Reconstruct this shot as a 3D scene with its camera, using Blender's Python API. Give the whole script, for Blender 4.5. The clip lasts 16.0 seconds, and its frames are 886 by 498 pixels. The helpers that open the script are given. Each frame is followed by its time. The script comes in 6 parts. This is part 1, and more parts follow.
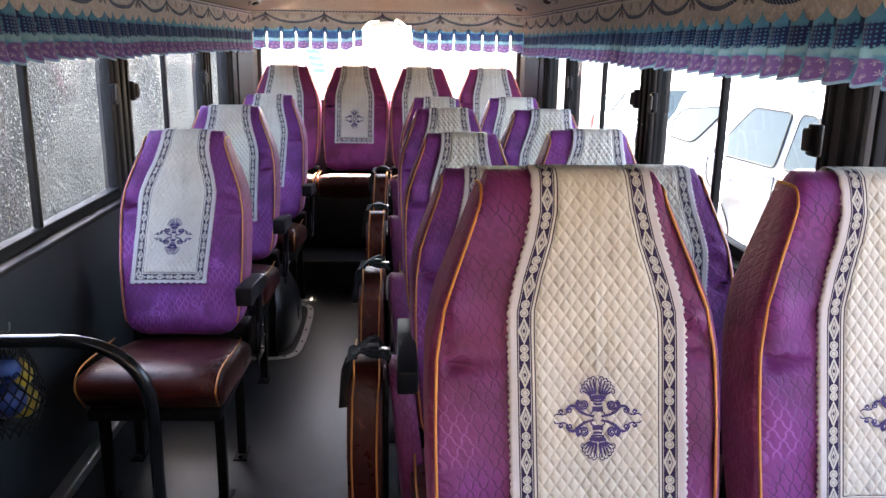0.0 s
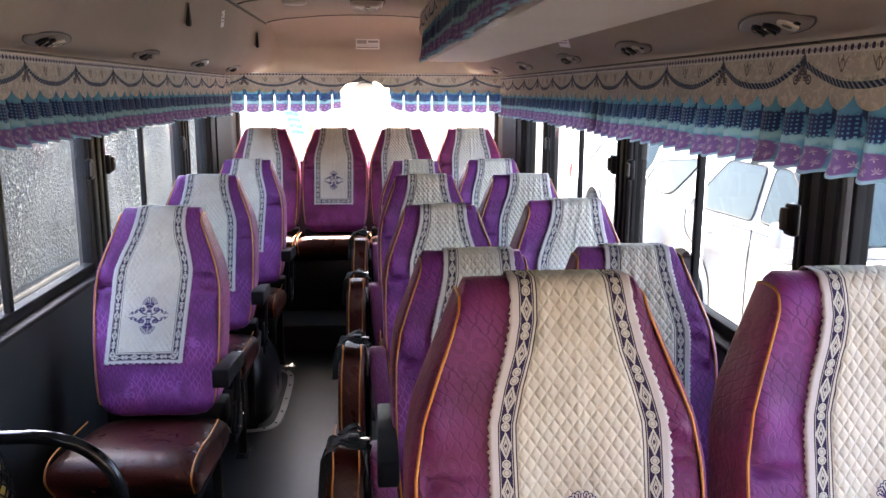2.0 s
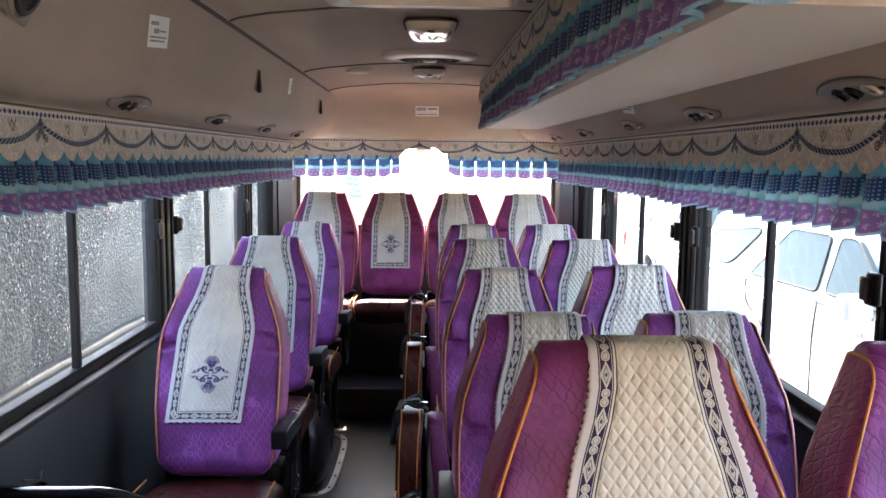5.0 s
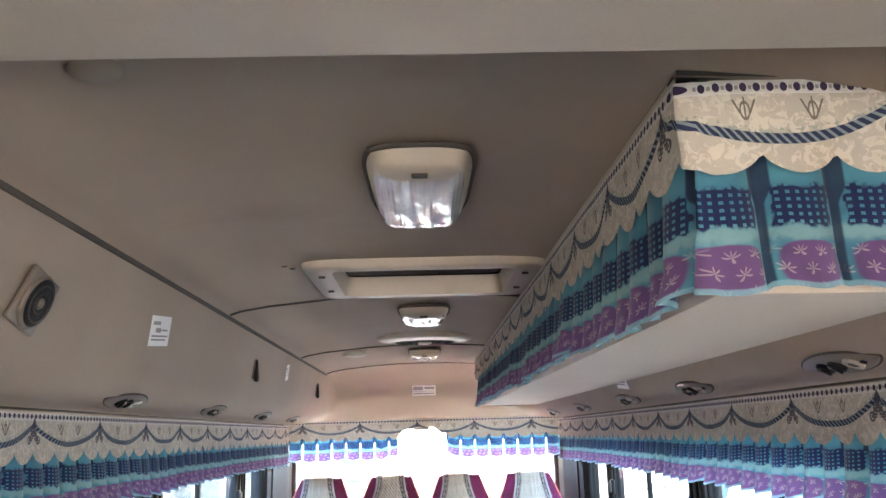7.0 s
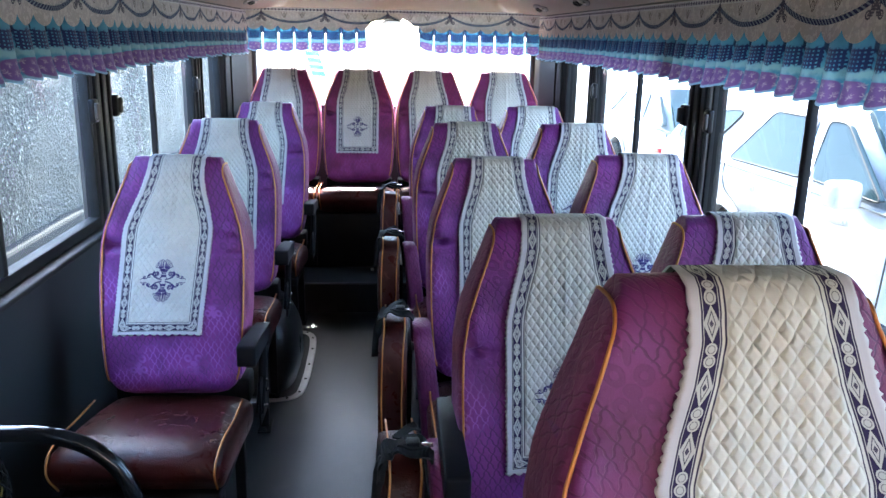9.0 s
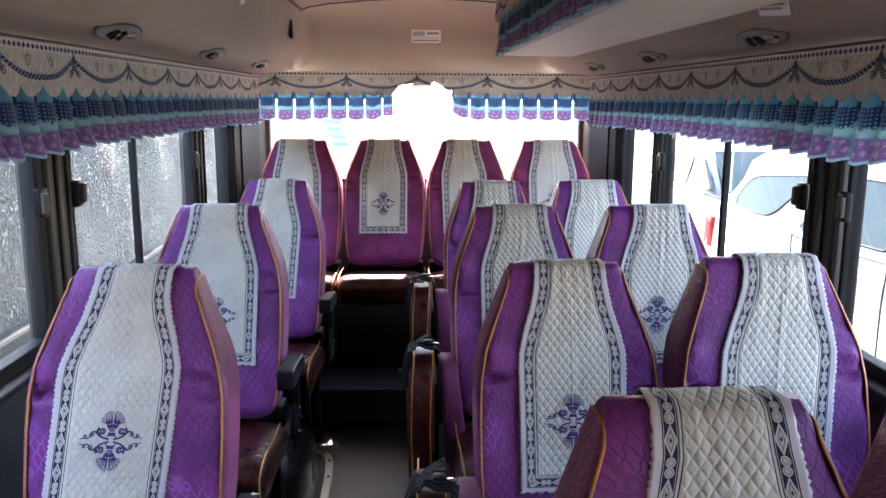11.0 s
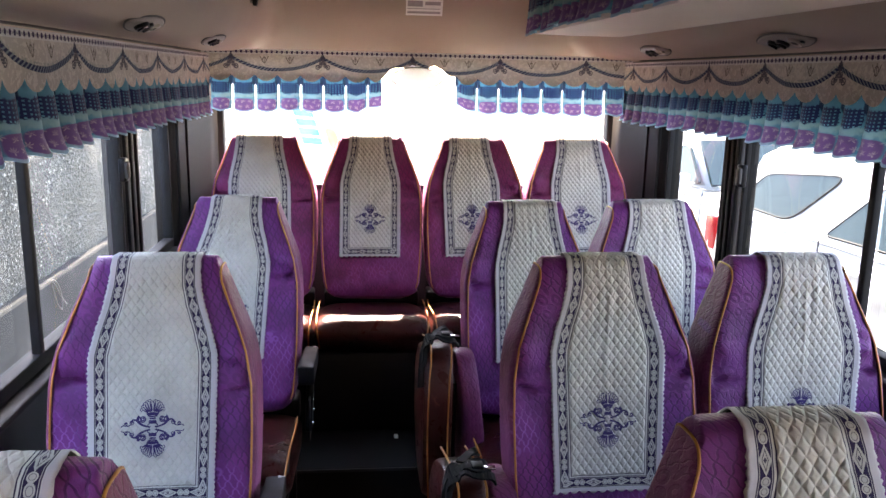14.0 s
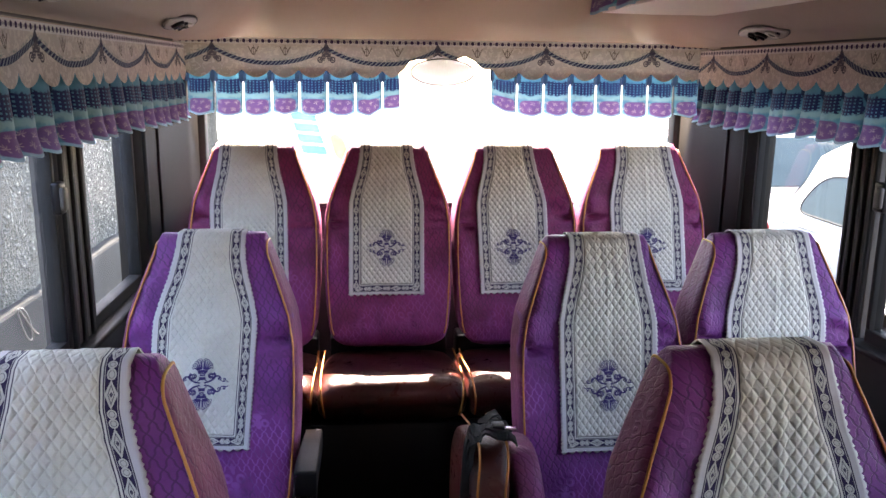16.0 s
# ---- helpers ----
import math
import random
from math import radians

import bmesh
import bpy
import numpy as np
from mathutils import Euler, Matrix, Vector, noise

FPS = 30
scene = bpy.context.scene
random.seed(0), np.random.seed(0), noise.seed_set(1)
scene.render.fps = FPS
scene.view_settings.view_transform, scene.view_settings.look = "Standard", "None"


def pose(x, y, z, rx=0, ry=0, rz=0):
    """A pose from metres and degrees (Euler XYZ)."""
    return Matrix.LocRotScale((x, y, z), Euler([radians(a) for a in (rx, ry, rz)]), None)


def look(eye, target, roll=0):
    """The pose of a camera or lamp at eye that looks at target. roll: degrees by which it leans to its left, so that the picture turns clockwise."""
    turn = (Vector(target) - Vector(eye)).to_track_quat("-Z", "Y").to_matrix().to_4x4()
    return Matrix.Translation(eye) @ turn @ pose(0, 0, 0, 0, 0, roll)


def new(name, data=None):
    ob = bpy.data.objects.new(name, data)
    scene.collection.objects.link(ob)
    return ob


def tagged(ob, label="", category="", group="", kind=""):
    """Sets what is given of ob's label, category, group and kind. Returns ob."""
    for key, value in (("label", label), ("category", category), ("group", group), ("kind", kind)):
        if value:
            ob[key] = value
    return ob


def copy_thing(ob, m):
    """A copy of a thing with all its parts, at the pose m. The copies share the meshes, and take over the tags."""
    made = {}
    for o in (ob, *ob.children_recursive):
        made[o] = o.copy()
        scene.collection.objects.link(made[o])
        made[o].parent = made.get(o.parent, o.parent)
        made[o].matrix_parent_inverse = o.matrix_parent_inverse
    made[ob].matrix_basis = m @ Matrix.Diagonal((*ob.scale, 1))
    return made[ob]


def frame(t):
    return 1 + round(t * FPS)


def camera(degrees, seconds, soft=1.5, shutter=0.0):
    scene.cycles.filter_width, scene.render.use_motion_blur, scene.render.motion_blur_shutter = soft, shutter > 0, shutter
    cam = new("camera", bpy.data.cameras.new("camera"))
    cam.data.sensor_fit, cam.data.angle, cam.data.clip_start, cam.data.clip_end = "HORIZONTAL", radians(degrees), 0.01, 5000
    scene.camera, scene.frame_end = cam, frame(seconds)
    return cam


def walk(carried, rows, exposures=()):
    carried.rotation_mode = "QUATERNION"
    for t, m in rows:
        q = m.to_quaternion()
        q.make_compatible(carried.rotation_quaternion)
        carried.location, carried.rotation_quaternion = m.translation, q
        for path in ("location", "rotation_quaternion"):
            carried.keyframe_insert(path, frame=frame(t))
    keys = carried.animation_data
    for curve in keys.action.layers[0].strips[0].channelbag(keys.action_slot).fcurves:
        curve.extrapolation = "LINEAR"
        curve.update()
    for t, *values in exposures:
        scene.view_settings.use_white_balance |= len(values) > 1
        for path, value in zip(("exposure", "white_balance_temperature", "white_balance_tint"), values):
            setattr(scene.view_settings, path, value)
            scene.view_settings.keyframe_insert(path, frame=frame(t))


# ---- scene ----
cam = camera(57.7, 16.0)
PATH = [
    (0, (0.033, 0.492, 1.297), (0.152, 2.426, 0.802), 1.0),
    (0.5, (0.036, 0.495, 1.324), (0.169, 2.43, 0.834), 1.1),
    (1, (0.043, 0.501, 1.336), (0.192, 2.432, 0.838), 1.1),
    (1.5, (0.041, 0.53, 1.365), (0.196, 2.461, 0.869), 0.7),
    (2, (0.041, 0.532, 1.377), (0.205, 2.487, 0.992), 0.3),
    (2.5, (0.034, 0.521, 1.378), (0.204, 2.49, 1.074), 0.2),
    (3, (0.024, 0.526, 1.372), (0.193, 2.495, 1.07), 0.3),
    (3.2, (0.025, 0.528, 1.367), (0.178, 2.499, 1.066), 0.2),
    (5.3, (0.005, 0.545, 1.37), (0.034, 2.536, 1.19), 0.5),
    (5.5, (0.007, 0.543, 1.374), (0.035, 2.543, 1.377), 0.0),
    (6, (0.015, 0.535, 1.38), (0.04, 2.528, 1.556), -1.1),
    (6.5, (0.014, 0.534, 1.386), (0.059, 2.508, 1.703), -1.9),
    (7, (0.015, 0.528, 1.392), (0.064, 2.477, 1.839), -1.6),
    (7.5, (0.014, 0.525, 1.396), (0.058, 2.454, 1.922), -1.4),
    (8, (0.001, 0.561, 1.362), (0.028, 2.55, 1.574), -0.4),
    (8.5, (-0.05, 0.704, 1.335), (0.014, 2.69, 1.102), 0.0),
    (9, (-0.065, 0.859, 1.349), (0.082, 2.787, 0.836), 1.2),
    (9.5, (-0.079, 1.047, 1.299), (0.042, 3.003, 0.901), 0.8),
    (10, (-0.056, 1.244, 1.297), (0.002, 3.208, 0.925), 0.4),
    (10.2, (-0.057, 1.294, 1.308), (-0.004, 3.258, 0.932), 0.5),
    (12.3, (-0.168, 1.778, 1.373), (0.032, 3.737, 1.025), -0.4),
    (12.5, (-0.192, 1.832, 1.375), (0.028, 3.785, 1.005), -0.3),
    (13, (-0.215, 1.99, 1.382), (0.005, 3.94, 0.998), 0.7),
    (13.5, (-0.211, 2.152, 1.388), (-0.009, 4.101, 0.985), 1.3),
    (14, (-0.253, 2.299, 1.395), (-0.045, 4.243, 0.974), 1.2),
    (14.5, (-0.261, 2.456, 1.392), (-0.054, 4.398, 0.963), 1.4),
    (15, (-0.24, 2.619, 1.391), (-0.062, 4.559, 0.94), 1.6),
    (15.5, (-0.253, 2.769, 1.384), (-0.072, 4.707, 0.925), 1.6),
    (16, (-0.274, 2.923, 1.387), (-0.083, 4.866, 0.955), 0.7),
]
LIGHT = [(0.0, 5.68, 7800, 20), (2.0, 5.66, 7800, 20), (3.2, 5.68, 7800, 20), (5.3, 5.88, 7400, 14), (6.0, 6.08, 7300, 13), (6.5, 6.22, 7100, 12), (7.0, 6.52, 6700, 7), (7.5, 6.90, 6350, 3), (8.0, 6.66, 5900, 6), (8.5, 6.28, 5900, 6),
         (9.0, 5.86, 6100, 8), (10.2, 5.82, 6800, 14), (12.3, 5.50, 7800, 20), (14.0, 5.52, 7850, 20), (16.0, 5.47, 7900, 20)]
walk(cam, [(t, look(eye, target, roll)) for t, eye, target, roll in PATH], LIGHT)

# ---- world, sun and exposure ----
world = bpy.data.worlds.new("world")
scene.world = world
world.use_nodes = True
_wn = world.node_tree.nodes
_sky = _wn.new("ShaderNodeTexSky")
_sky.sky_type = "NISHITA"
_sky.sun_disc = False
SUN_EL, SUN_AZ = 51.1, -1.0     # degrees; azimuth from +y towards +x
_sky.sun_elevation, _sky.sun_rotation = radians(SUN_EL), radians(SUN_AZ)
world.node_tree.links.new(_sky.outputs[0], _wn["Background"].inputs[0])
_wn["Background"].inputs[1].default_value = 0.15
_sun = bpy.data.lights.new("sun", "SUN")
_sun.energy, _sun.angle, _sun.color = 2.5, radians(0.5), (1.0, 0.95, 0.88)
_so = new("sun", _sun)
_d = Vector((math.sin(radians(SUN_AZ)) * math.cos(radians(SUN_EL)), math.cos(radians(SUN_AZ)) * math.cos(radians(SUN_EL)), math.sin(radians(SUN_EL))))
_so.matrix_world = look(tuple(_d * 20), (0, 0, 0))


# ---- materials ----
class M:
    """A small builder for node materials."""

    def __init__(self, name, rough=0.6, metal=0.0, spec=0.5, col=(0.5, 0.5, 0.5)):
        self.m = bpy.data.materials.new(name)
        self.m.use_nodes = True
        self.t = self.m.node_tree
        self.b = self.t.nodes["Principled BSDF"]
        self.set("Roughness", rough).set("Metallic", metal).set("Specular IOR Level", spec).set("Base Color", (*col, 1))

    def set(self, key, value):
        self.b.inputs[key].default_value = value
        return self

    def n(self, node_type, **props):
        node = self.t.nodes.new("ShaderNode" + node_type)
        for k, v in props.items():
            if k == "op":
                node.operation = v
            elif k == "uv":
                node.uv_map = v
            elif k == "kind":
                node.blend_type = v
            elif k == "data":
                node.data_type = v
        return node

    def link(self, a, b):
        self.t.links.new(a, b)

    def put(self, socket, value):
        if hasattr(value, "is_output"):
            self.link(value, socket)
        elif isinstance(value, tuple) and len(value) == 3 and socket.type == "RGBA":
            socket.default_value = (*value, 1)
        else:
            socket.default_value = value

    def f(self, op, a, b=0.0, c=0.0):
        node = self.n("Math", op=op)
        self.put(node.inputs[0], a), self.put(node.inputs[1], b), self.put(node.inputs[2], c)
        return node.outputs[0]

    def step(self, x, lo, hi):
        """0 below lo, 1 above hi, smooth between."""
        node = self.n("MapRange")
        node.interpolation_type = "SMOOTHSTEP"
        self.put(node.inputs[0], x)
        node.inputs[1].default_value, node.inputs[2].default_value = lo, hi
        return node.outputs[0]

    def band(self, x, lo, hi, soft=0.001):
        return self.f("MULTIPLY", self.step(x, lo - soft, lo + soft), self.f("SUBTRACT", 1.0, self.step(x, hi - soft, hi + soft)))

    def mix(self, fac, a, b, kind="MIX"):
        node = self.n("Mix", data="RGBA", kind=kind)
        self.put(node.inputs[0], fac), self.put(node.inputs[6], a), self.put(node.inputs[7], b)
        return node.outputs[2]

    def coord(self, which="Object"):
        return self.n("TexCoord").outputs[which]

    def uvs(self, layer):
        sep = self.n("SeparateXYZ")
        self.link(self.n("UVMap", uv=layer).outputs[0], sep.inputs[0])
        return sep.outputs[0], sep.outputs[1]

    def noise(self, scale, detail=4.0, rough=0.55, vec=None, dist=0.0):
        node = self.n("TexNoise")
        self.link(vec if vec is not None else self.coord(), node.inputs["Vector"])
        node.inputs["Scale"].default_value, node.inputs["Detail"].default_value = scale, detail
        node.inputs["Roughness"].default_value, node.inputs["Distortion"].default_value = rough, dist
        return node.outputs[0]

    def voro(self, scale, feature="F1", vec=None):
        node = self.n("TexVoronoi")
        node.feature = feature
        self.link(vec if vec is not None else self.coord(), node.inputs["Vector"])
        node.inputs["Scale"].default_value = scale
        return node.outputs[0]

    def color(self, v):
        self.put(self.b.inputs["Base Color"], v)
        return self

    def roughness(self, v):
        self.put(self.b.inputs["Roughness"], v)
        return self

    def bump(self, height, strength=0.3, dist=0.002):
        node = self.n("Bump")
        node.inputs["Strength"].default_value, node.inputs["Distance"].default_value = strength, dist
        self.link(height, node.inputs["Height"])
        self.link(node.outputs[0], self.b.inputs["Normal"])
        return self


def mottled(name, a, b, scale, grain, rough=0.6, metal=0.0, strength=0.25, dist=0.001, spec=0.5, stain=None):
    """Two scales of variation between the colours a and b, and a grain bump."""
    k = M(name, rough, metal, spec)
    big, fine = k.noise(scale, 5), k.noise(grain, 3)
    col = k.mix(k.step(big, 0.3, 0.7), a, b)
    col = k.mix(k.f("MULTIPLY", fine, 0.25), col, tuple(c * 0.7 for c in a))
    if stain:
        col = k.mix(k.f("MULTIPLY", k.step(k.noise(stain[1], 6, 0.65), 0.55, 0.75), stain[2]), col, stain[0])
    k.color(col).roughness(k.f("ADD", rough - 0.08, k.f("MULTIPLY", big, 0.16))).bump(fine, strength, dist)
    return k.m


CEILING = mottled("ceiling_cloth", (0.325, 0.258, 0.200), (0.38, 0.303, 0.237), 1.6, 380, 0.85, stain=((0.25, 0.195, 0.15), 2.2, 0.45))
DUCT = mottled("duct_panel", (0.62, 0.53, 0.42), (0.68, 0.58, 0.47), 2.0, 300, 0.6)
WALL = mottled("wall_vinyl", (0.012, 0.0145, 0.0155), (0.023, 0.0265, 0.028), 3.0, 260, 0.60, strength=0.4, spec=0.3)
FLOOR = mottled("floor_vinyl", (0.011, 0.0135, 0.014), (0.019, 0.022, 0.022), 2.5, 420, 0.34, spec=0.4, stain=((0.050, 0.051, 0.048), 5.0, 0.5))
BLACK = mottled("black_plastic", (0.004, 0.004, 0.005), (0.007, 0.007, 0.008), 6, 500, 0.48, spec=0.14)
RUBBER = mottled("black_rubber", (0.012, 0.012, 0.012), (0.018, 0.018, 0.018), 9, 300, 0.72, spec=0.12)
TRIM = mottled("grey_trim", (0.042, 0.038, 0.035), (0.058, 0.053, 0.048), 3, 300, 0.65, spec=0.3)
DARKTRIM = mottled("dark_trim", (0.016, 0.015, 0.014), (0.022, 0.020, 0.019), 3, 300, 0.75, spec=0.12)
GLOSSBLACK = mottled("black_enamel", (0.005, 0.005, 0.006), (0.009, 0.009, 0.010), 6, 300, 0.16, strength=0.05, spec=0.5)
HOUSING = mottled("black_vinyl", (0.010, 0.011, 0.012), (0.018, 0.019, 0.020), 5, 160, 0.30, strength=0.5, dist=0.002, spec=0.5)
STEEL = mottled("bare_steel", (0.5, 0.5, 0.5), (0.6, 0.6, 0.58), 8, 200, 0.32, 1.0)
def velour(name, a, b, dark, light, sheen):
    """Brocade velour: an ogee lattice with knots, scattered fleur figures, brushed pile in patches."""
    k = M(name, 0.52, 0.0, 0.34)
    sep = k.n("SeparateXYZ")
    k.link(k.coord(), sep.inputs[0])
    x, z = k.f("ADD", sep.outputs[0], k.f("MULTIPLY", sep.outputs[1], 0.8)), sep.outputs[2]
    zc = k.f("MULTIPLY", z, 1 / 0.028)
    ogee = k.f("MULTIPLY", k.f("SINE", k.f("MULTIPLY", zc, 4 * math.pi)), 0.07)
    xc = k.f("MULTIPLY", x, 1 / 0.021)
    p, q = k.f("ADD", k.f("ADD", xc, zc), ogee), k.f("SUBTRACT", k.f("SUBTRACT", xc, zc), ogee)
    pd, qd = k.f("PINGPONG", p, 0.5), k.f("PINGPONG", q, 0.5)
    line = k.f("SUBTRACT", 1.0, k.step(k.f("MINIMUM", pd, qd), 0.045, 0.100))
    knot = k.f("SQRT", k.f("ADD", k.f("POWER", pd, 2.0), k.f("POWER", qd, 2.0)))
    line = k.f("MAXIMUM", line, k.band(knot, 0.09, 0.15, 0.015))
    # fleur figures on a staggered grid
    row = k.f("FLOOR", k.f("MULTIPLY", z, 1 / 0.145))
    gx = k.f("SUBTRACT", k.f("FRACT", k.f("ADD", k.f("MULTIPLY", x, 1 / 0.150), k.f("MULTIPLY", row, 0.5))), 0.5)
    gz = k.f("MULTIPLY", k.f("SUBTRACT", k.f("FRACT", k.f("MULTIPLY", z, 1 / 0.145)), 0.5), 0.145)
    ax = k.f("ABSOLUTE", k.f("MULTIPLY", gx, 0.150))

    def away(cx, cz, sx=1.0, sz=1.0):
        return k.f("SQRT", k.f("ADD", k.f("POWER", k.f("MULTIPLY", k.f("SUBTRACT", ax, cx), sx), 2.0), k.f("POWER", k.f("MULTIPLY", k.f("SUBTRACT", gz, cz), sz), 2.0)))

    fleur = k.f("MAXIMUM", k.band(away(0.014, 0.010), 0.0042, 0.0105, 0.0010), k.band(away(0.014, -0.018), 0.0036, 0.0092, 0.0010))
    fleur = k.f("MAXIMUM", fleur, k.f("SUBTRACT", 1.0, k.step(away(0.0, 0.030, 2.0, 0.75), 0.008, 0.010)))
    fleur = k.f("MAXIMUM", fleur, k.f("SUBTRACT", 1.0, k.step(away(0.0, -0.020, 1.5, 0.9), 0.009, 0.011)))
    fleur = k.f("MAXIMUM", fleur, k.f("SUBTRACT", 1.0, k.step(away(0.0, -0.004, 1.0, 1.4), 0.009, 0.011)))
    clear = k.f("SUBTRACT", 1.0, k.step(away(0.0, 0.0), 0.028, 0.034))
    line = k.f("MULTIPLY", line, k.f("SUBTRACT", 1.0, clear))
    # the pile lies this way and that: figures show light in one patch, dark in another, and vanish elsewhere
    lay = k.noise(4.5, 3, vec=k.coord())
    show = k.step(k.noise(3.6, 2, dist=0.6), 0.34, 0.50)
    fig = k.mix(k.step(lay, 0.50, 0.60), dark, light)
    fine, big = k.noise(650, 2), k.noise(5, 4)
    streak = k.n("Mapping")
    k.link(k.coord(), streak.inputs[0])
    streak.inputs["Scale"].default_value = (420, 420, 14)
    thread = k.noise(1.0, 3, vec=streak.outputs[0])
    col = k.mix(k.step(big, 0.3, 0.7), a, b)
    col = k.mix(k.f("MULTIPLY", k.f("MAXIMUM", line, k.f("MULTIPLY", fleur, k.f("ADD", 0.45, k.f("MULTIPLY", k.step(lay, 0.50, 0.60), 0.55)))), k.f("ADD", 0.22, k.f("MULTIPLY", show, 0.54))), col, fig)
    col = k.mix(k.f("MULTIPLY", k.f("ADD", fine, thread), 0.20), col, tuple(c * 0.45 for c in a))
    col = k.mix(k.f("MULTIPLY", k.step(k.noise(240, 2, dist=2.0), 0.70, 0.74), 0.22), col, (0.30, 0.22, 0.26))
    col = k.mix(k.f("MULTIPLY", k.step(k.noise(8, 5, 0.65, dist=0.5), 0.44, 0.66), 0.60), col, tuple(c * 0.42 for c in a))
    wrinkle = k.noise(26, 3, 0.5, dist=0.8)
    k.color(col).bump(k.f("ADD", k.f("ADD", k.f("MULTIPLY", fine, 0.25), k.f("ADD", k.f("MULTIPLY", big, 1.6), k.f("MULTIPLY", wrinkle, 1.3))), k.f("MULTIPLY", k.f("MAXIMUM", line, fleur), -0.25)), 0.65, 0.0035)
    k.set("Sheen Weight", 0.22).set("Sheen Roughness", 0.40).set("Sheen Tint", (*sheen, 1))
    return k.m


# copy of the purple velour with the redder light on one front seat coloured in
PURPLE_WARMCAST = velour("purple_velour_warm_cast", (0.150, 0.018, 0.085), (0.172, 0.030, 0.180), (0.060, 0.007, 0.058), (0.28, 0.08, 0.27), (0.80, 0.30, 0.45))
PURPLE = velour("purple_velour", (0.165, 0.026, 0.192), (0.222, 0.036, 0.200), (0.055, 0.008, 0.075), (0.35, 0.11, 0.42), (0.75, 0.30, 0.65))
PLUM = velour("plum_velour", (0.205, 0.016, 0.090), (0.235, 0.030, 0.165), (0.090, 0.007, 0.055), (0.32, 0.06, 0.24), (0.80, 0.28, 0.45))
MAROON = velour("maroon_velour", (0.190, 0.029, 0.090), (0.220, 0.044, 0.160), (0.10, 0.012, 0.065), (0.31, 0.10, 0.23), (0.80, 0.32, 0.45))


def leather():
    k = M("burgundy_leather", 0.3, 0.0, 0.3)
    fine, big, wr = k.voro(420), k.noise(7, 5), k.noise(22, 6, 0.7, dist=1.5)
    col = k.mix(k.step(big, 0.3, 0.7), (0.033, 0.0058, 0.0046), (0.062, 0.0110, 0.0080))
    col = k.mix(k.f("MULTIPLY", k.step(wr, 0.60, 0.72), 0.35), col, (0.24, 0.09, 0.06))
    k.color(col).roughness(k.f("ADD", 0.17, k.f("MULTIPLY", wr, 0.26)))
    k.bump(k.f("ADD", k.f("MULTIPLY", fine, 0.25), wr), 0.55, 0.004)
    return k.m


LEATHER = leather()
PIPING = mottled("orange_piping", (0.46, 0.165, 0.030), (0.55, 0.21, 0.045), 20, 400, 0.5)
INK = mottled("violet_print", (0.028, 0.016, 0.092), (0.044, 0.028, 0.130), 30, 700, 0.8, strength=0.1)


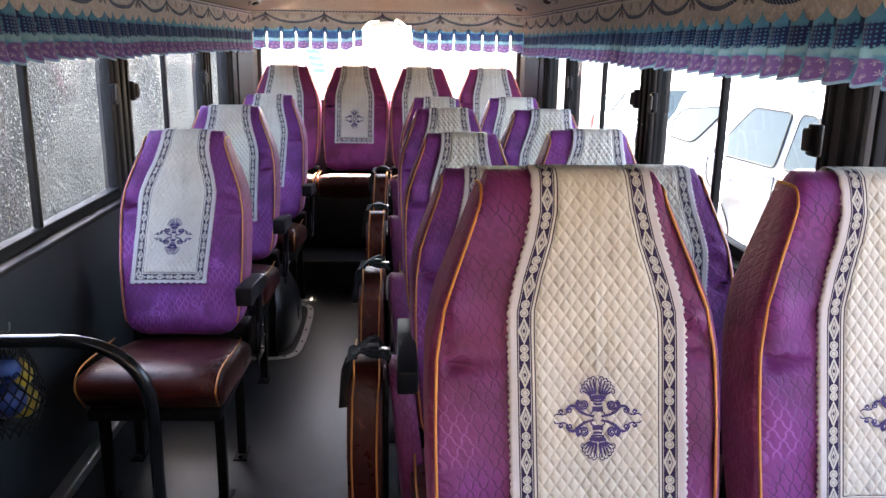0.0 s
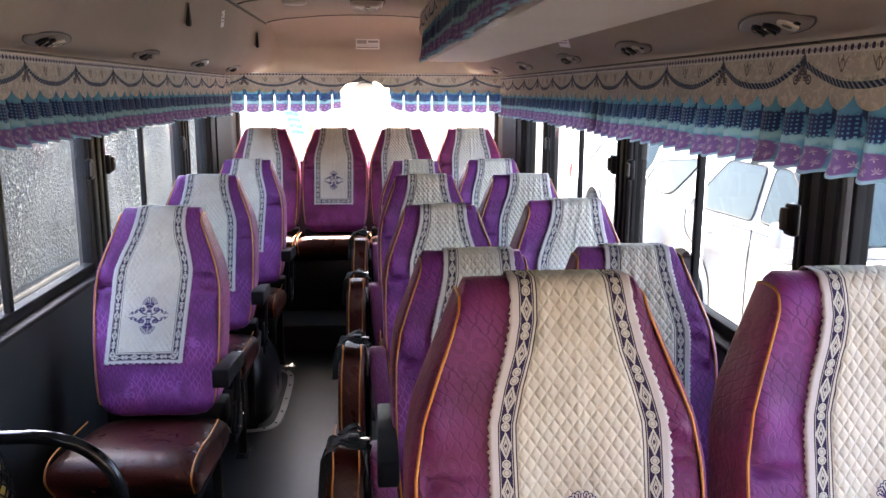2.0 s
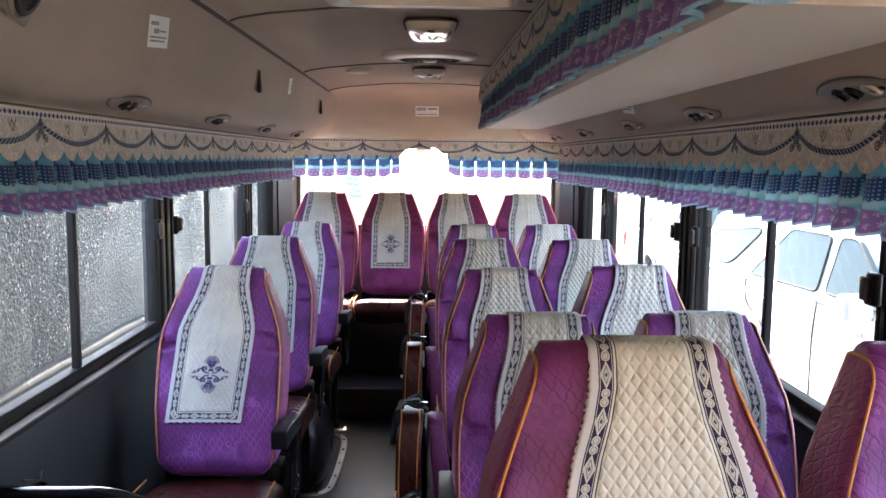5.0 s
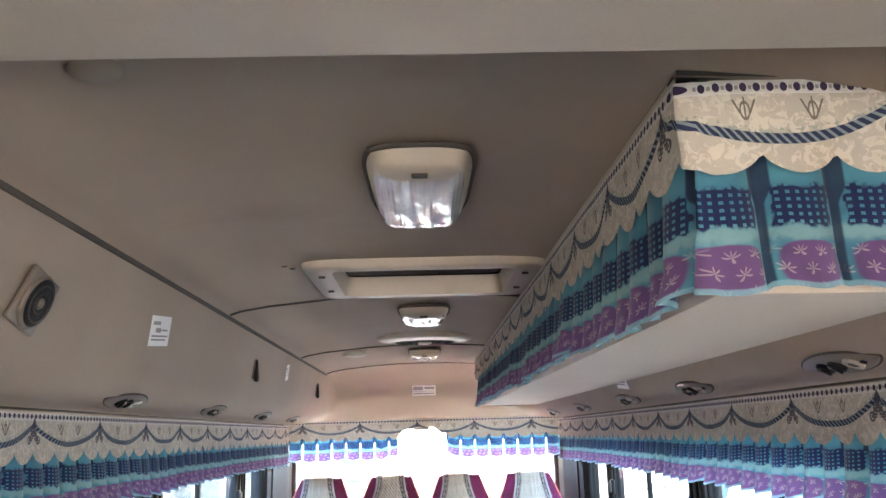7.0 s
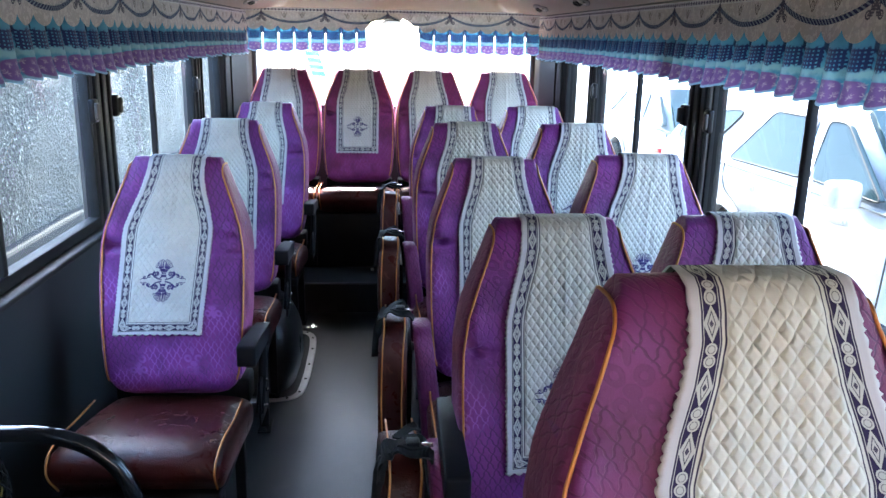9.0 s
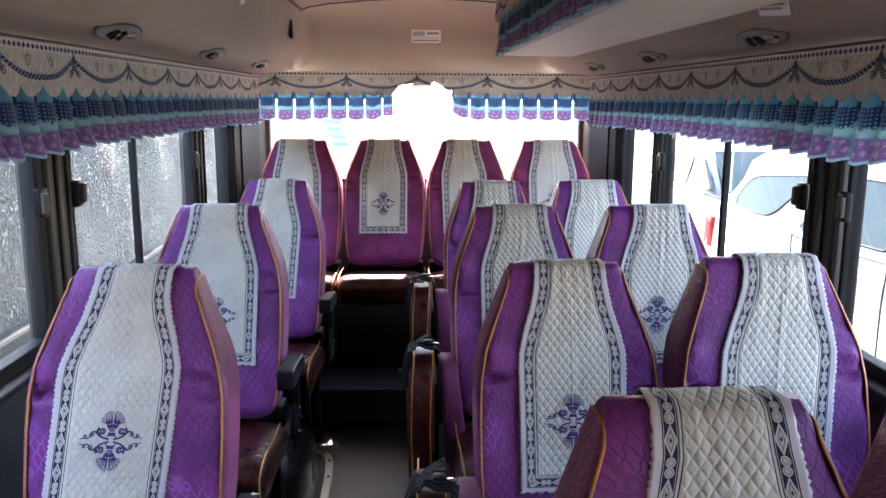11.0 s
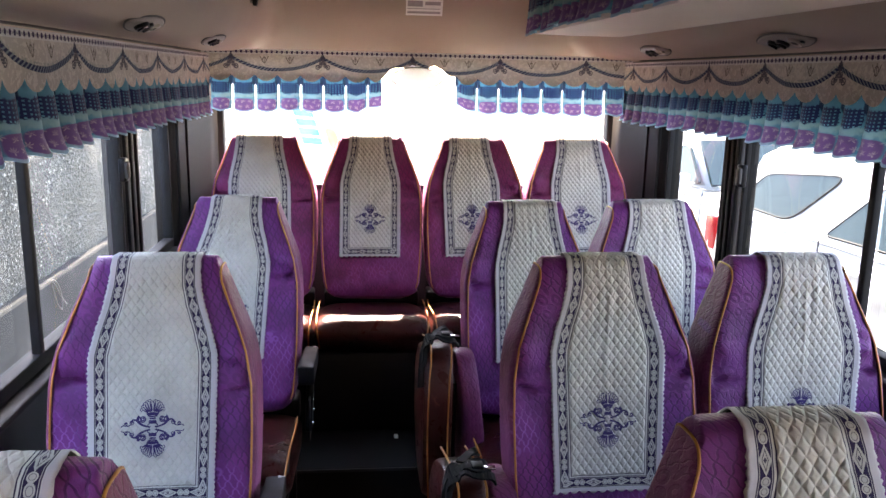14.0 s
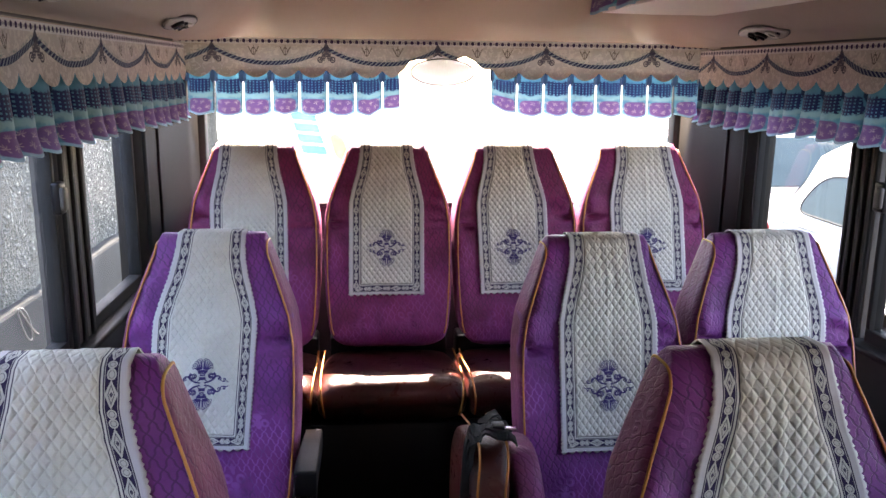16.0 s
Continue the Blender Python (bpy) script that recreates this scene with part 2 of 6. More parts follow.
def towel():
    """White quilted cover with a printed border: a chain of beads and lozenges between fine lines."""
    k = M("quilted_cotton", 0.85, 0.0, 0.2)
    e, b = k.uvs("edge")
    x, y = k.uvs("plane")
    d = k.f("MINIMUM", e, b)
    side = k.f("LESS_THAN", e, b)
    run = k.f("ADD", k.f("MULTIPLY", side, y), k.f("MULTIPLY", k.f("SUBTRACT", 1.0, side), x))
    c = k.f("SUBTRACT", d, 0.0195)                                     # across the band
    u = k.f("SUBTRACT", k.f("FRACT", k.f("MULTIPLY", run, 1 / 0.058)), 0.5)
    um = k.f("ABSOLUTE", k.f("MULTIPLY", u, 0.058))
    ac = k.f("ABSOLUTE", c)
    dist = lambda at: k.f("SQRT", k.f("ADD", k.f("POWER", c, 2.0), k.f("POWER", k.f("SUBTRACT", um, at), 2.0)))
    bead = k.f("SUBTRACT", k.f("LESS_THAN", dist(0.0235), 0.0058), k.f("MULTIPLY", k.band(dist(0.0235), 0.0032, 0.0039, 0.0002), 0.8))
    small = k.f("LESS_THAN", dist(0.0290), 0.0020)
    loz = k.f("LESS_THAN", k.f("ADD", k.f("MULTIPLY", ac, 2.2), um), 0.0182)
    lozin = k.f("LESS_THAN", k.f("ABSOLUTE", k.f("SUBTRACT", k.f("ADD", k.f("MULTIPLY", ac, 3.0), um), 0.0115)), 0.0014)
    eye = k.f("LESS_THAN", k.f("ADD", k.f("MULTIPLY", ac, 1.6), um), 0.0036)
    light = k.f("MINIMUM", k.f("ADD", k.f("ADD", bead, small), k.f("SUBTRACT", loz, k.f("MULTIPLY", k.f("ADD", lozin, eye), 0.9))), 1.0)
    light = k.f("MAXIMUM", light, k.f("MAXIMUM", k.band(d, 0.0112, 0.0120, 0.0002), k.band(d, 0.0270, 0.0278, 0.0002)))
    band = k.f("MULTIPLY", k.band(d, 0.0095, 0.0295, 0.0004), k.f("SUBTRACT", 1.0, k.f("MULTIPLY", light, 0.80)))
    lines = k.band(d, 0.0325, 0.0340, 0.0003)
    ink = k.f("MINIMUM", k.f("ADD", band, lines), 1.0)
    big, fine = k.noise(10, 5), k.noise(900, 2)
    col = k.mix(k.step(big, 0.35, 0.7), (0.50, 0.48, 0.42), (0.57, 0.55, 0.485))
    col = k.mix(k.f("MULTIPLY", k.step(k.noise(3.5, 4), 0.55, 0.75), 0.35), col, (0.38, 0.325, 0.245))
    col = k.mix(k.f("MULTIPLY", k.step(k.noise(26, 5, 0.7), 0.66, 0.76), 0.22), col, (0.33, 0.27, 0.20))
    col = k.mix(k.f("SUBTRACT", 1.0, k.step(d, 0.0082, 0.0095)), col, (0.45, 0.42, 0.43))
    col = k.mix(ink, col, (0.022, 0.015, 0.050))
    sa = k.f("PINGPONG", k.f("ADD", k.f("MULTIPLY", x, 1 / 0.0165), k.f("MULTIPLY", y, 1 / 0.0225)), 0.5)
    sb = k.f("PINGPONG", k.f("SUBTRACT", k.f("MULTIPLY", x, 1 / 0.0165), k.f("MULTIPLY", y, 1 / 0.0225)), 0.5)
    stitch = k.f("MULTIPLY", k.f("POWER", k.step(k.f("MINIMUM", sa, sb), 0.0, 0.30), 0.6), k.step(d, 0.034, 0.038))
    col = k.mix(k.f("MULTIPLY", k.f("SUBTRACT", 1.0, k.step(k.f("MINIMUM", sa, sb), 0.0, 0.17)), k.f("MULTIPLY", k.step(d, 0.034, 0.038), 0.12)), col, (0.60, 0.58, 0.53))
    relief = k.f("ADD", k.f("MULTIPLY", stitch, 1.0), k.f("ADD", k.f("MULTIPLY", fine, 0.08), k.f("MULTIPLY", k.noise(60, 3), 0.3)))
    k.color(col).bump(relief, 0.60, 0.0032)
    return k.m


TOWEL = towel()


def with_translucence(k, amount):
    """Thin cloth: part of the light that falls on the back comes through."""
    tl, mx = k.n("BsdfTranslucent"), k.n("MixShader")
    src = k.b.inputs["Base Color"].links[0].from_socket
    k.link(src, tl.inputs[0])
    mx.inputs[0].default_value = amount
    k.link(k.b.outputs[0], mx.inputs[1]), k.link(tl.outputs[0], mx.inputs[2])
    k.link(mx.outputs[0], k.t.nodes["Material Output"].inputs[0])
    return k.m


SWAG = 0.345
PLEAT = SWAG / 4


def valance_cloth():
    """Cream damask print: a row of beads on top, swags of twisted cord, a scroll ornament where they meet."""
    k = M("printed_damask", 0.85, 0.0, 0.2)
    u, v = k.uvs("cloth")
    p = k.f("SUBTRACT", k.f("MULTIPLY", k.f("FRACT", k.f("MULTIPLY", u, 1 / SWAG)), 2.0), 1.0)      # -1..1, 0 at the sag
    du = k.f("MULTIPLY", k.f("SUBTRACT", 1.0, k.f("ABSOLUTE", p)), SWAG / 2)                       # metres from the ornament
    h = k.f("MULTIPLY", v, 0.107)                                                                  # metres down
    bu = k.f("SUBTRACT", k.f("FRACT", k.f("MULTIPLY", u, 1 / 0.019)), 0.5)
    bead = k.f("LESS_THAN", k.f("ADD", k.f("POWER", k.f("MULTIPLY", bu, 0.019), 2.0), k.f("POWER", k.f("SUBTRACT", h, 0.0085), 2.0)), 0.0000270)
    sq = k.f("MULTIPLY", k.f("LESS_THAN", k.f("MAXIMUM", k.f("ABSOLUTE", k.f("SUBTRACT", k.f("ABSOLUTE", k.f("MULTIPLY", bu, 0.019)), 0.0095)), k.f("ABSOLUTE", k.f("SUBTRACT", h, 0.0088))), 0.0024), 0.75)
    edge = k.f("ADD", k.band(h, 0.0005, 0.0016, 0.0003), k.band(h, 0.0152, 0.0165, 0.0003))
    sag = k.f("ADD", 0.026, k.f("MULTIPLY", k.f("SUBTRACT", 1.0, k.f("POWER", k.f("ABSOLUTE", p), 2.2)), 0.042))
    dc = k.f("SUBTRACT", h, sag)
    twist = k.f("GREATER_THAN", k.f("FRACT", k.f("MULTIPLY", k.f("ADD", u, k.f("MULTIPLY", dc, 1.3)), 75.0)), 0.40)
    cord = k.f("MULTIPLY", k.band(dc, -0.0058, 0.0058, 0.0005), k.f("ADD", 0.74, k.f("MULTIPLY", twist, 0.25)))
    leaf = k.f("MULTIPLY", k.band(dc, -0.012, -0.005, 0.001), k.f("GREATER_THAN", k.noise(160, 2), 0.54))
    knot = k.f("LESS_THAN", k.f("ADD", du, k.f("MULTIPLY", k.f("ABSOLUTE", k.f("SUBTRACT", h, 0.027)), 0.65)), 0.0110)
    rr = k.f("SQRT", k.f("ADD", k.f("POWER", k.f("SUBTRACT", du, 0.0190), 2.0), k.f("POWER", k.f("SUBTRACT", h, 0.0575), 2.0)))
    r2 = k.f("SQRT", k.f("ADD", k.f("POWER", k.f("SUBTRACT", du, 0.0085), 2.0), k.f("POWER", k.f("SUBTRACT", h, 0.0420), 2.0)))
    curl = k.f("ADD", k.f("ADD", k.band(rr, 0.0052, 0.0088, 0.0005), k.f("LESS_THAN", rr, 0.0026)), k.band(r2, 0.0028, 0.0058, 0.0005))
    flare = k.f("MULTIPLY", k.f("SUBTRACT", h, 0.040), 0.72)
    tail = k.f("MULTIPLY", k.f("MULTIPLY", k.f("LESS_THAN", du, k.f("ADD", flare, 0.009)), k.f("GREATER_THAN", du, k.f("SUBTRACT", k.f("MULTIPLY", flare, 0.75), 0.005))), k.band(h, 0.038, 0.060, 0.0006))
    tail = k.f("MULTIPLY", tail, k.f("ADD", 0.55, k.f("MULTIPLY", k.f("GREATER_THAN", k.f("FRACT", k.f("MULTIPLY", h, 180.0)), 0.35), 0.45)))
    orn = k.f("MINIMUM", k.f("ADD", k.f("ADD", knot, curl), tail), 1.0)
    tx = k.f("ABSOLUTE", k.f("SUBTRACT", k.f("ABSOLUTE", k.f("MULTIPLY", p, SWAG / 2)), 0.048))
    th = k.f("SUBTRACT", h, 0.036)
    cup = k.f("SQRT", k.f("ADD", k.f("POWER", k.f("MULTIPLY", tx, 1 / 0.0075), 2.0), k.f("POWER", k.f("MULTIPLY", th, 1 / 0.0115), 2.0)))
    leafline = k.f("MULTIPLY", k.band(k.f("SUBTRACT", tx, k.f("ADD", 0.0085, k.f("MULTIPLY", th, -0.55))), -0.0016, 0.0016, 0.0003), k.band(th, -0.013, 0.004, 0.0005))
    tul = k.f("MULTIPLY", k.f("MINIMUM", k.f("ADD", k.f("ADD", k.band(cup, 0.70, 1.0, 0.04), k.f("MULTIPLY", k.band(tx, -0.001, 0.0012, 0.0003), k.band(th, -0.016, 0.010, 0.0005))), leafline), 1.0), 0.9)
    dam = k.step(k.noise(70, 3, 0.6, dist=1.0), 0.50, 0.58)
    col = k.mix(k.step(k.noise(5, 4), 0.3, 0.7), (0.42, 0.385, 0.330), (0.50, 0.46, 0.395))
    col = k.mix(k.f("MULTIPLY", dam, 0.55), col, (0.68, 0.63, 0.54))
    col = k.mix(tul, col, (0.13, 0.105, 0.09))
    col = k.mix(k.f("MULTIPLY", leaf, 0.6), col, (0.18, 0.25, 0.24))
    col = k.mix(k.f("MULTIPLY", k.f("ADD", edge, k.f("MULTIPLY", k.band(h, 0.0016, 0.0152, 0.0003), 0.6)), 0.75), col, (0.66, 0.66, 0.66))
    col = k.mix(sq, col, (0.14, 0.14, 0.15))
    col = k.mix(bead, col, (0.045, 0.030, 0.075))
    col = k.mix(cord, col, k.mix(twist, (0.10, 0.17, 0.22), (0.020, 0.030, 0.078)))
    col = k.mix(k.f("MULTIPLY", orn, 0.90), col, (0.046, 0.044, 0.070))
    k.color(col).bump(k.f("ADD", dam, k.noise(900, 2)), 0.3, 0.001)
    return with_translucence(k, 0.04)


def skirt_cloth():
    """Sea-blue pleated print: navy checks above, a pale band, violet fields with pale flowers below."""
    k = M("printed_pleats", 0.75, 0.0, 0.25)
    u, v = k.uvs("cloth")
    f = k.f("SUBTRACT", k.f("FRACT", k.f("MULTIPLY", u, 1 / PLEAT)), 0.5)
    m = k.f("MULTIPLY", f, PLEAT)
    check = k.f("MAXIMUM", k.f("GREATER_THAN", k.f("FRACT", k.f("MULTIPLY", u, 1 / 0.0105)), 0.42), k.f("GREATER_THAN", k.f("FRACT", k.f("MULTIPLY", v, 14.0)), 0.45))
    jag = k.f("MULTIPLY", k.f("SUBTRACT", k.noise(60, 2), 0.5), 0.16)
    check = k.f("MULTIPLY", check, k.f("MULTIPLY", k.band(k.f("ADD", v, jag), 0.02, 0.40, 0.02), k.band(k.f("ADD", m, k.f("MULTIPLY", jag, 0.1)), -0.034, 0.034, 0.001)))
    pale = k.band(k.f("ADD", v, jag), 0.40, 0.54, 0.05)
    oval = k.f("SUBTRACT", 1.0, k.step(k.f("ADD", k.f("POWER", k.f("MULTIPLY", m, 1 / 0.036), 2.0), k.f("POWER", k.f("MULTIPLY", k.f("SUBTRACT", v, 0.78), 1 / 0.24), 4.0)), 0.75, 1.05))
    vc = k.n("Combine" + "XYZ")
    k.link(u, vc.inputs[0]), k.link(k.f("MULTIPLY", v, 0.115), vc.inputs[1])
    vrow = k.f("MULTIPLY", v, 0.115 / 0.021)
    fu = k.f("SUBTRACT", k.f("FRACT", k.f("ADD", k.f("MULTIPLY", u, 1 / 0.0245), k.f("MULTIPLY", k.f("FLOOR", vrow), 0.37))), 0.5)
    fv = k.f("ADD", k.f("SUBTRACT", k.f("FRACT", vrow), 0.5), k.f("MULTIPLY", k.f("SINE", k.f("MULTIPLY", u, 180.0)), 0.10))
    ang = k.f("ARCTAN2", fv, fu)
    rad = k.f("SQRT", k.f("ADD", k.f("POWER", fu, 2.0), k.f("POWER", fv, 2.0)))
    petal = k.f("ADD", 0.14, k.f("MULTIPLY", k.f("COSINE", k.f("MULTIPLY", k.f("ADD", ang, k.f("MULTIPLY", u, 60.0)), 6.0)), 0.21))
    star = k.f("MULTIPLY", k.f("LESS_THAN", rad, petal), k.step(v, 0.56, 0.66))
    col = k.mix(k.step(k.noise(7, 4), 0.3, 0.7), (0.070, 0.235, 0.34), (0.095, 0.32, 0.42))
    col = k.mix(k.f("MULTIPLY", k.band(v, 0.0, 0.30, 0.08), 0.45), col, (0.03, 0.105, 0.20))
    col = k.mix(k.f("MULTIPLY", pale, 0.75), col, (0.26, 0.45, 0.47))
    col = k.mix(check, col, (0.012, 0.022, 0.085))
    # painted shade: near-black navy in the creases between pleats, wider at the top
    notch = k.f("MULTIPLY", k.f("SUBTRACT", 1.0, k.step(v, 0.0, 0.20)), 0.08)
    fold_shade = k.step(k.f("ADD", k.f("ABSOLUTE", f), notch), 0.432, 0.462)
    col = k.mix(k.f("MULTIPLY", oval, 0.92), col, (0.165, 0.066, 0.215))
    col = k.mix(k.f("MULTIPLY", star, 0.44), col, (0.68, 0.58, 0.52))
    col = k.mix(k.f("MULTIPLY", fold_shade, 0.9), col, (0.014, 0.022, 0.060))
    col = k.mix(k.f("MULTIPLY", k.step(v, 0.935, 0.955), 0.75), col, (0.26, 0.50, 0.60))
    col = k.mix(k.f("MULTIPLY", k.step(k.noise(30, 4), 0.5, 0.8), 0.3), col, (0.03, 0.05, 0.08))
    k.color(col).bump(k.noise(700, 2), 0.2, 0.001)
    k.set("Sheen Weight", 0.2)
    return with_translucence(k, 0.22)


VALANCE, SKIRT = valance_cloth(), skirt_cloth()


def milky():
    k = M("milky_plastic", 0.3, 0.0, 0.5)
    k.color(k.mix(k.step(k.noise(14, 3), 0.35, 0.7), (0.80, 0.80, 0.78), (0.86, 0.86, 0.84))).bump(k.noise(90, 3), 0.1, 0.001)
    return with_translucence(k, 0.34)


MILKY = milky()


def roughcast():
    k = M("roughcast_wall", 0.9, 0.0, 0.06)
    a, b, big = k.voro(42), k.noise(90, 4, 0.7), k.noise(1.3, 5)
    col = k.mix(k.step(b, 0.35, 0.65), (0.014, 0.015, 0.0135), (0.042, 0.043, 0.038))
    col = k.mix(k.f("MULTIPLY", k.step(big, 0.45, 0.7), 0.45), col, (0.040, 0.040, 0.038))
    col = k.mix(k.step(k.noise(60, 3), 0.58, 0.66), col, (0.165, 0.166, 0.150))
    k.color(col).bump(k.f("ADD", a, b), 0.7, 0.017)
    return k.m


ROUGHCAST = roughcast()
CONCRETE = mottled("pale_concrete", (0.12, 0.118, 0.112), (0.165, 0.16, 0.152), 0.8, 60, 0.85, stain=((0.08, 0.078, 0.074), 0.6, 0.5))
# for the added front wall: brown, pale enough to bounce sun onto the seats
FRONTBOUNCE = mottled("brown_bounce_wall", (0.19, 0.145, 0.115), (0.25, 0.195, 0.155), 1.2, 40, 0.9)
PLINTH = mottled("grey_cement", (0.009, 0.010, 0.010), (0.017, 0.018, 0.018), 1.5, 80, 0.9, spec=0.05, strength=0.6, dist=0.004, stain=((0.035, 0.034, 0.032), 3.0, 0.6))
CARPAINT = mottled("white_car_paint", (0.66, 0.66, 0.66), (0.70, 0.70, 0.70), 0.7, 900, 0.18, strength=0.02)
CARGLASS = mottled("tinted_car_glass", (0.018, 0.036, 0.042), (0.030, 0.055, 0.062), 1.2, 40, 0.06, strength=0.0, spec=0.22)
REDLENS = mottled("red_lens", (0.4, 0.02, 0.02), (0.5, 0.03, 0.03), 9, 90, 0.2)
PAPER = mottled("white_label", (0.78, 0.77, 0.74), (0.84, 0.83, 0.80), 12, 400, 0.6)
PRINT = mottled("dark_print", (0.26, 0.24, 0.24), (0.36, 0.33, 0.33), 30, 500, 0.7)
CREAM = mottled("cream_plastic", (0.44, 0.385, 0.31), (0.50, 0.44, 0.36), 4, 300, 0.40)
VENTPLASTIC = mottled("taupe_plastic", (0.42, 0.365, 0.30), (0.48, 0.42, 0.35), 4, 300, 0.42)
PLATE = mottled("dull_taupe_plastic", (0.15, 0.126, 0.102), (0.18, 0.150, 0.121), 4, 300, 0.5)
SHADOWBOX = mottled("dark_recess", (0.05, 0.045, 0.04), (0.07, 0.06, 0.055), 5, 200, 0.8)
WHITE = mottled("white_plastic", (0.78, 0.77, 0.75), (0.84, 0.83, 0.81), 5, 300, 0.35)
CHROME = mottled("chrome", (0.75, 0.75, 0.75), (0.82, 0.82, 0.82), 9, 400, 0.15, 1.0)


def clear_lens():
    k = M("ribbed_lens", 0.12, 0.0, 0.7)
    sep = k.n("SeparateXYZ")
    k.link(k.coord(), sep.inputs[0])
    ribs = k.f("SINE", k.f("MULTIPLY", sep.outputs[0], 900.0))
    k.color(k.mix(k.step(k.noise(14, 3), 0.35, 0.7), (0.62, 0.60, 0.57), (0.80, 0.79, 0.77)))
    k.set("Transmission Weight", 0.25).set("IOR", 1.45)
    k.bump(k.f("ADD", k.f("MULTIPLY", ribs, 0.25), k.noise(30, 3)), 0.35, 0.002)
    return k.m


LENS = clear_lens()
SMOKED = mottled("smoked_lens", (0.10, 0.09, 0.08), (0.14, 0.13, 0.115), 20, 200, 0.15)


def decal(name, col):
    k = M(name, 0.5)
    tr, tl, mx = k.n("BsdfTransparent"), k.n("BsdfTranslucent"), k.n("MixShader")
    k.link(k.mix(k.step(k.noise(20, 3), 0.4, 0.6), col, tuple(c * 0.8 for c in col)), tl.inputs[0])
    k.put(mx.inputs[0], k.f("ADD", 0.90, k.f("MULTIPLY", k.noise(25, 4), 0.12)))
    k.link(tr.outputs[0], mx.inputs[1]), k.link(tl.outputs[0], mx.inputs[2])
    k.link(mx.outputs[0], k.t.nodes["Material Output"].inputs[0])
    return k.m


def glass(name, tint=(0.95, 0.98, 0.97), gloss=0.05, dust=0.0):
    k = M(name)
    t = k.t
    tr, gl, mx = k.n("BsdfTransparent"), k.n("BsdfGlossy"), k.n("MixShader")
    tr.inputs[0].default_value, gl.inputs["Roughness"].default_value = (*tint, 1), 0.02
    mx.inputs[0].default_value = gloss
    k.link(tr.outputs[0], mx.inputs[1]), k.link(gl.outputs[0], mx.inputs[2])
    last = mx.outputs[0]
    if dust:
        # a dry film of dust, thicker in wiped streaks
        tl, m2 = k.n("BsdfTranslucent"), k.n("MixShader")
        tl.inputs[0].default_value = (0.72, 0.76, 0.75, 1)
        k.put(m2.inputs[0], k.f("MULTIPLY", k.f("ADD", 0.5, k.noise(2.2, 5, 0.6, dist=1.2)), dust))
        k.link(last, m2.inputs[1]), k.link(tl.outputs[0], m2.inputs[2])
        last = m2.outputs[0]
    k.link(last, t.nodes["Material Output"].inputs[0])
    return k.m


GLASS = glass("window_glass", (0.94, 0.96, 0.955))
TINTED = glass("tinted_window_glass", (0.25, 0.263, 0.260), 0.05)
FILMED = glass("filmed_rear_glass", (0.56, 0.575, 0.57))
DUSTY = glass("dusty_window_glass", (0.84, 0.865, 0.86), 0.04, 0.010)


# ---- mesh helpers ----
def mesh_of(bm, material, smooth=True):
    me = bpy.data.meshes.new("mesh")
    if smooth:
        for f in bm.faces:
            f.smooth = True
    bm.to_mesh(me)
    bm.free()
    for m in material if isinstance(material, (list, tuple)) else [material]:
        me.materials.append(m)
    return me


def part(name, bm, material, parent, label="", smooth=True):
    """Links a bmesh as one mesh object under a thing or a part."""
    ob = new(name, bm if isinstance(bm, bpy.types.Mesh) else mesh_of(bm, material, smooth))
    ob.parent = parent
    if label:
        tagged(ob, label)
    return ob


def thing(name, label, category, at=(0, 0, 0), group="", kind=""):
    ob = new(name)
    ob.location = at
    return tagged(ob, label, category, group, kind)


def solid(name, bm, material, label, category, group="", kind="", smooth=True):
    return tagged(new(name, mesh_of(bm, material, smooth)), label, category, group, kind)


def structure(name, bm, material, label="", smooth=False):
    return tagged(new(name, mesh_of(bm, material, smooth)), label, "", "", "structure")


def box(x0, x1, y0, y1, z0, z1, bevel=0.0, segments=2, bm=None):
    bm = bm or bmesh.new()
    r = bmesh.ops.create_cube(bm, size=1, matrix=Matrix.Translation(((x0 + x1) / 2, (y0 + y1) / 2, (z0 + z1) / 2)) @ Matrix.Diagonal((x1 - x0, y1 - y0, z1 - z0, 1)))
    if bevel:
        es = list({e for v in r["verts"] for e in v.link_edges})
        bmesh.ops.bevel(bm, geom=es, offset=bevel, segments=segments, profile=0.5, affect="EDGES")
    return bm


def loft(rings, closed=True, caps=True, bm=None):
    """A skin over rings of equally many points."""
    bm = bm or bmesh.new()
    vs = [[bm.verts.new(p) for p in ring] for ring in rings]
    n = len(vs[0])
    for a, b in zip(vs, vs[1:]):
        for i in range(n if closed else n - 1):
            j = (i + 1) % n
            bm.faces.new((a[i], a[j], b[j], b[i]))
    if caps and closed:
        bm.faces.new(vs[0][::-1])
        bm.faces.new(vs[-1])
    return bm


def tube(points, r, sides=8, bm=None, closed=False):
    """A round bar along points."""
    pts = [Vector(p) for p in points]
    rings, up = [], Vector((0, 0, 1))
    n = len(pts)
    side = None
    for i, p in enumerate(pts):
        d = (pts[(i + 1) % n] - pts[i - 1]) if closed else (pts[min(i + 1, n - 1)] - pts[max(i - 1, 0)])
        d.normalize()
        if side is None:
            side = d.cross(up) if abs(d.z) < 0.95 else d.cross(Vector((1, 0, 0)))
        side = (side - d * side.dot(d)).normalized()
        o = d.cross(side)
        rings.append([p + (side * math.cos(a) + o * math.sin(a)) * r for a in (2 * math.pi * k / sides for k in range(sides))])
    if closed:
        rings.append(rings[0])
    return loft(rings, True, not closed, bm)


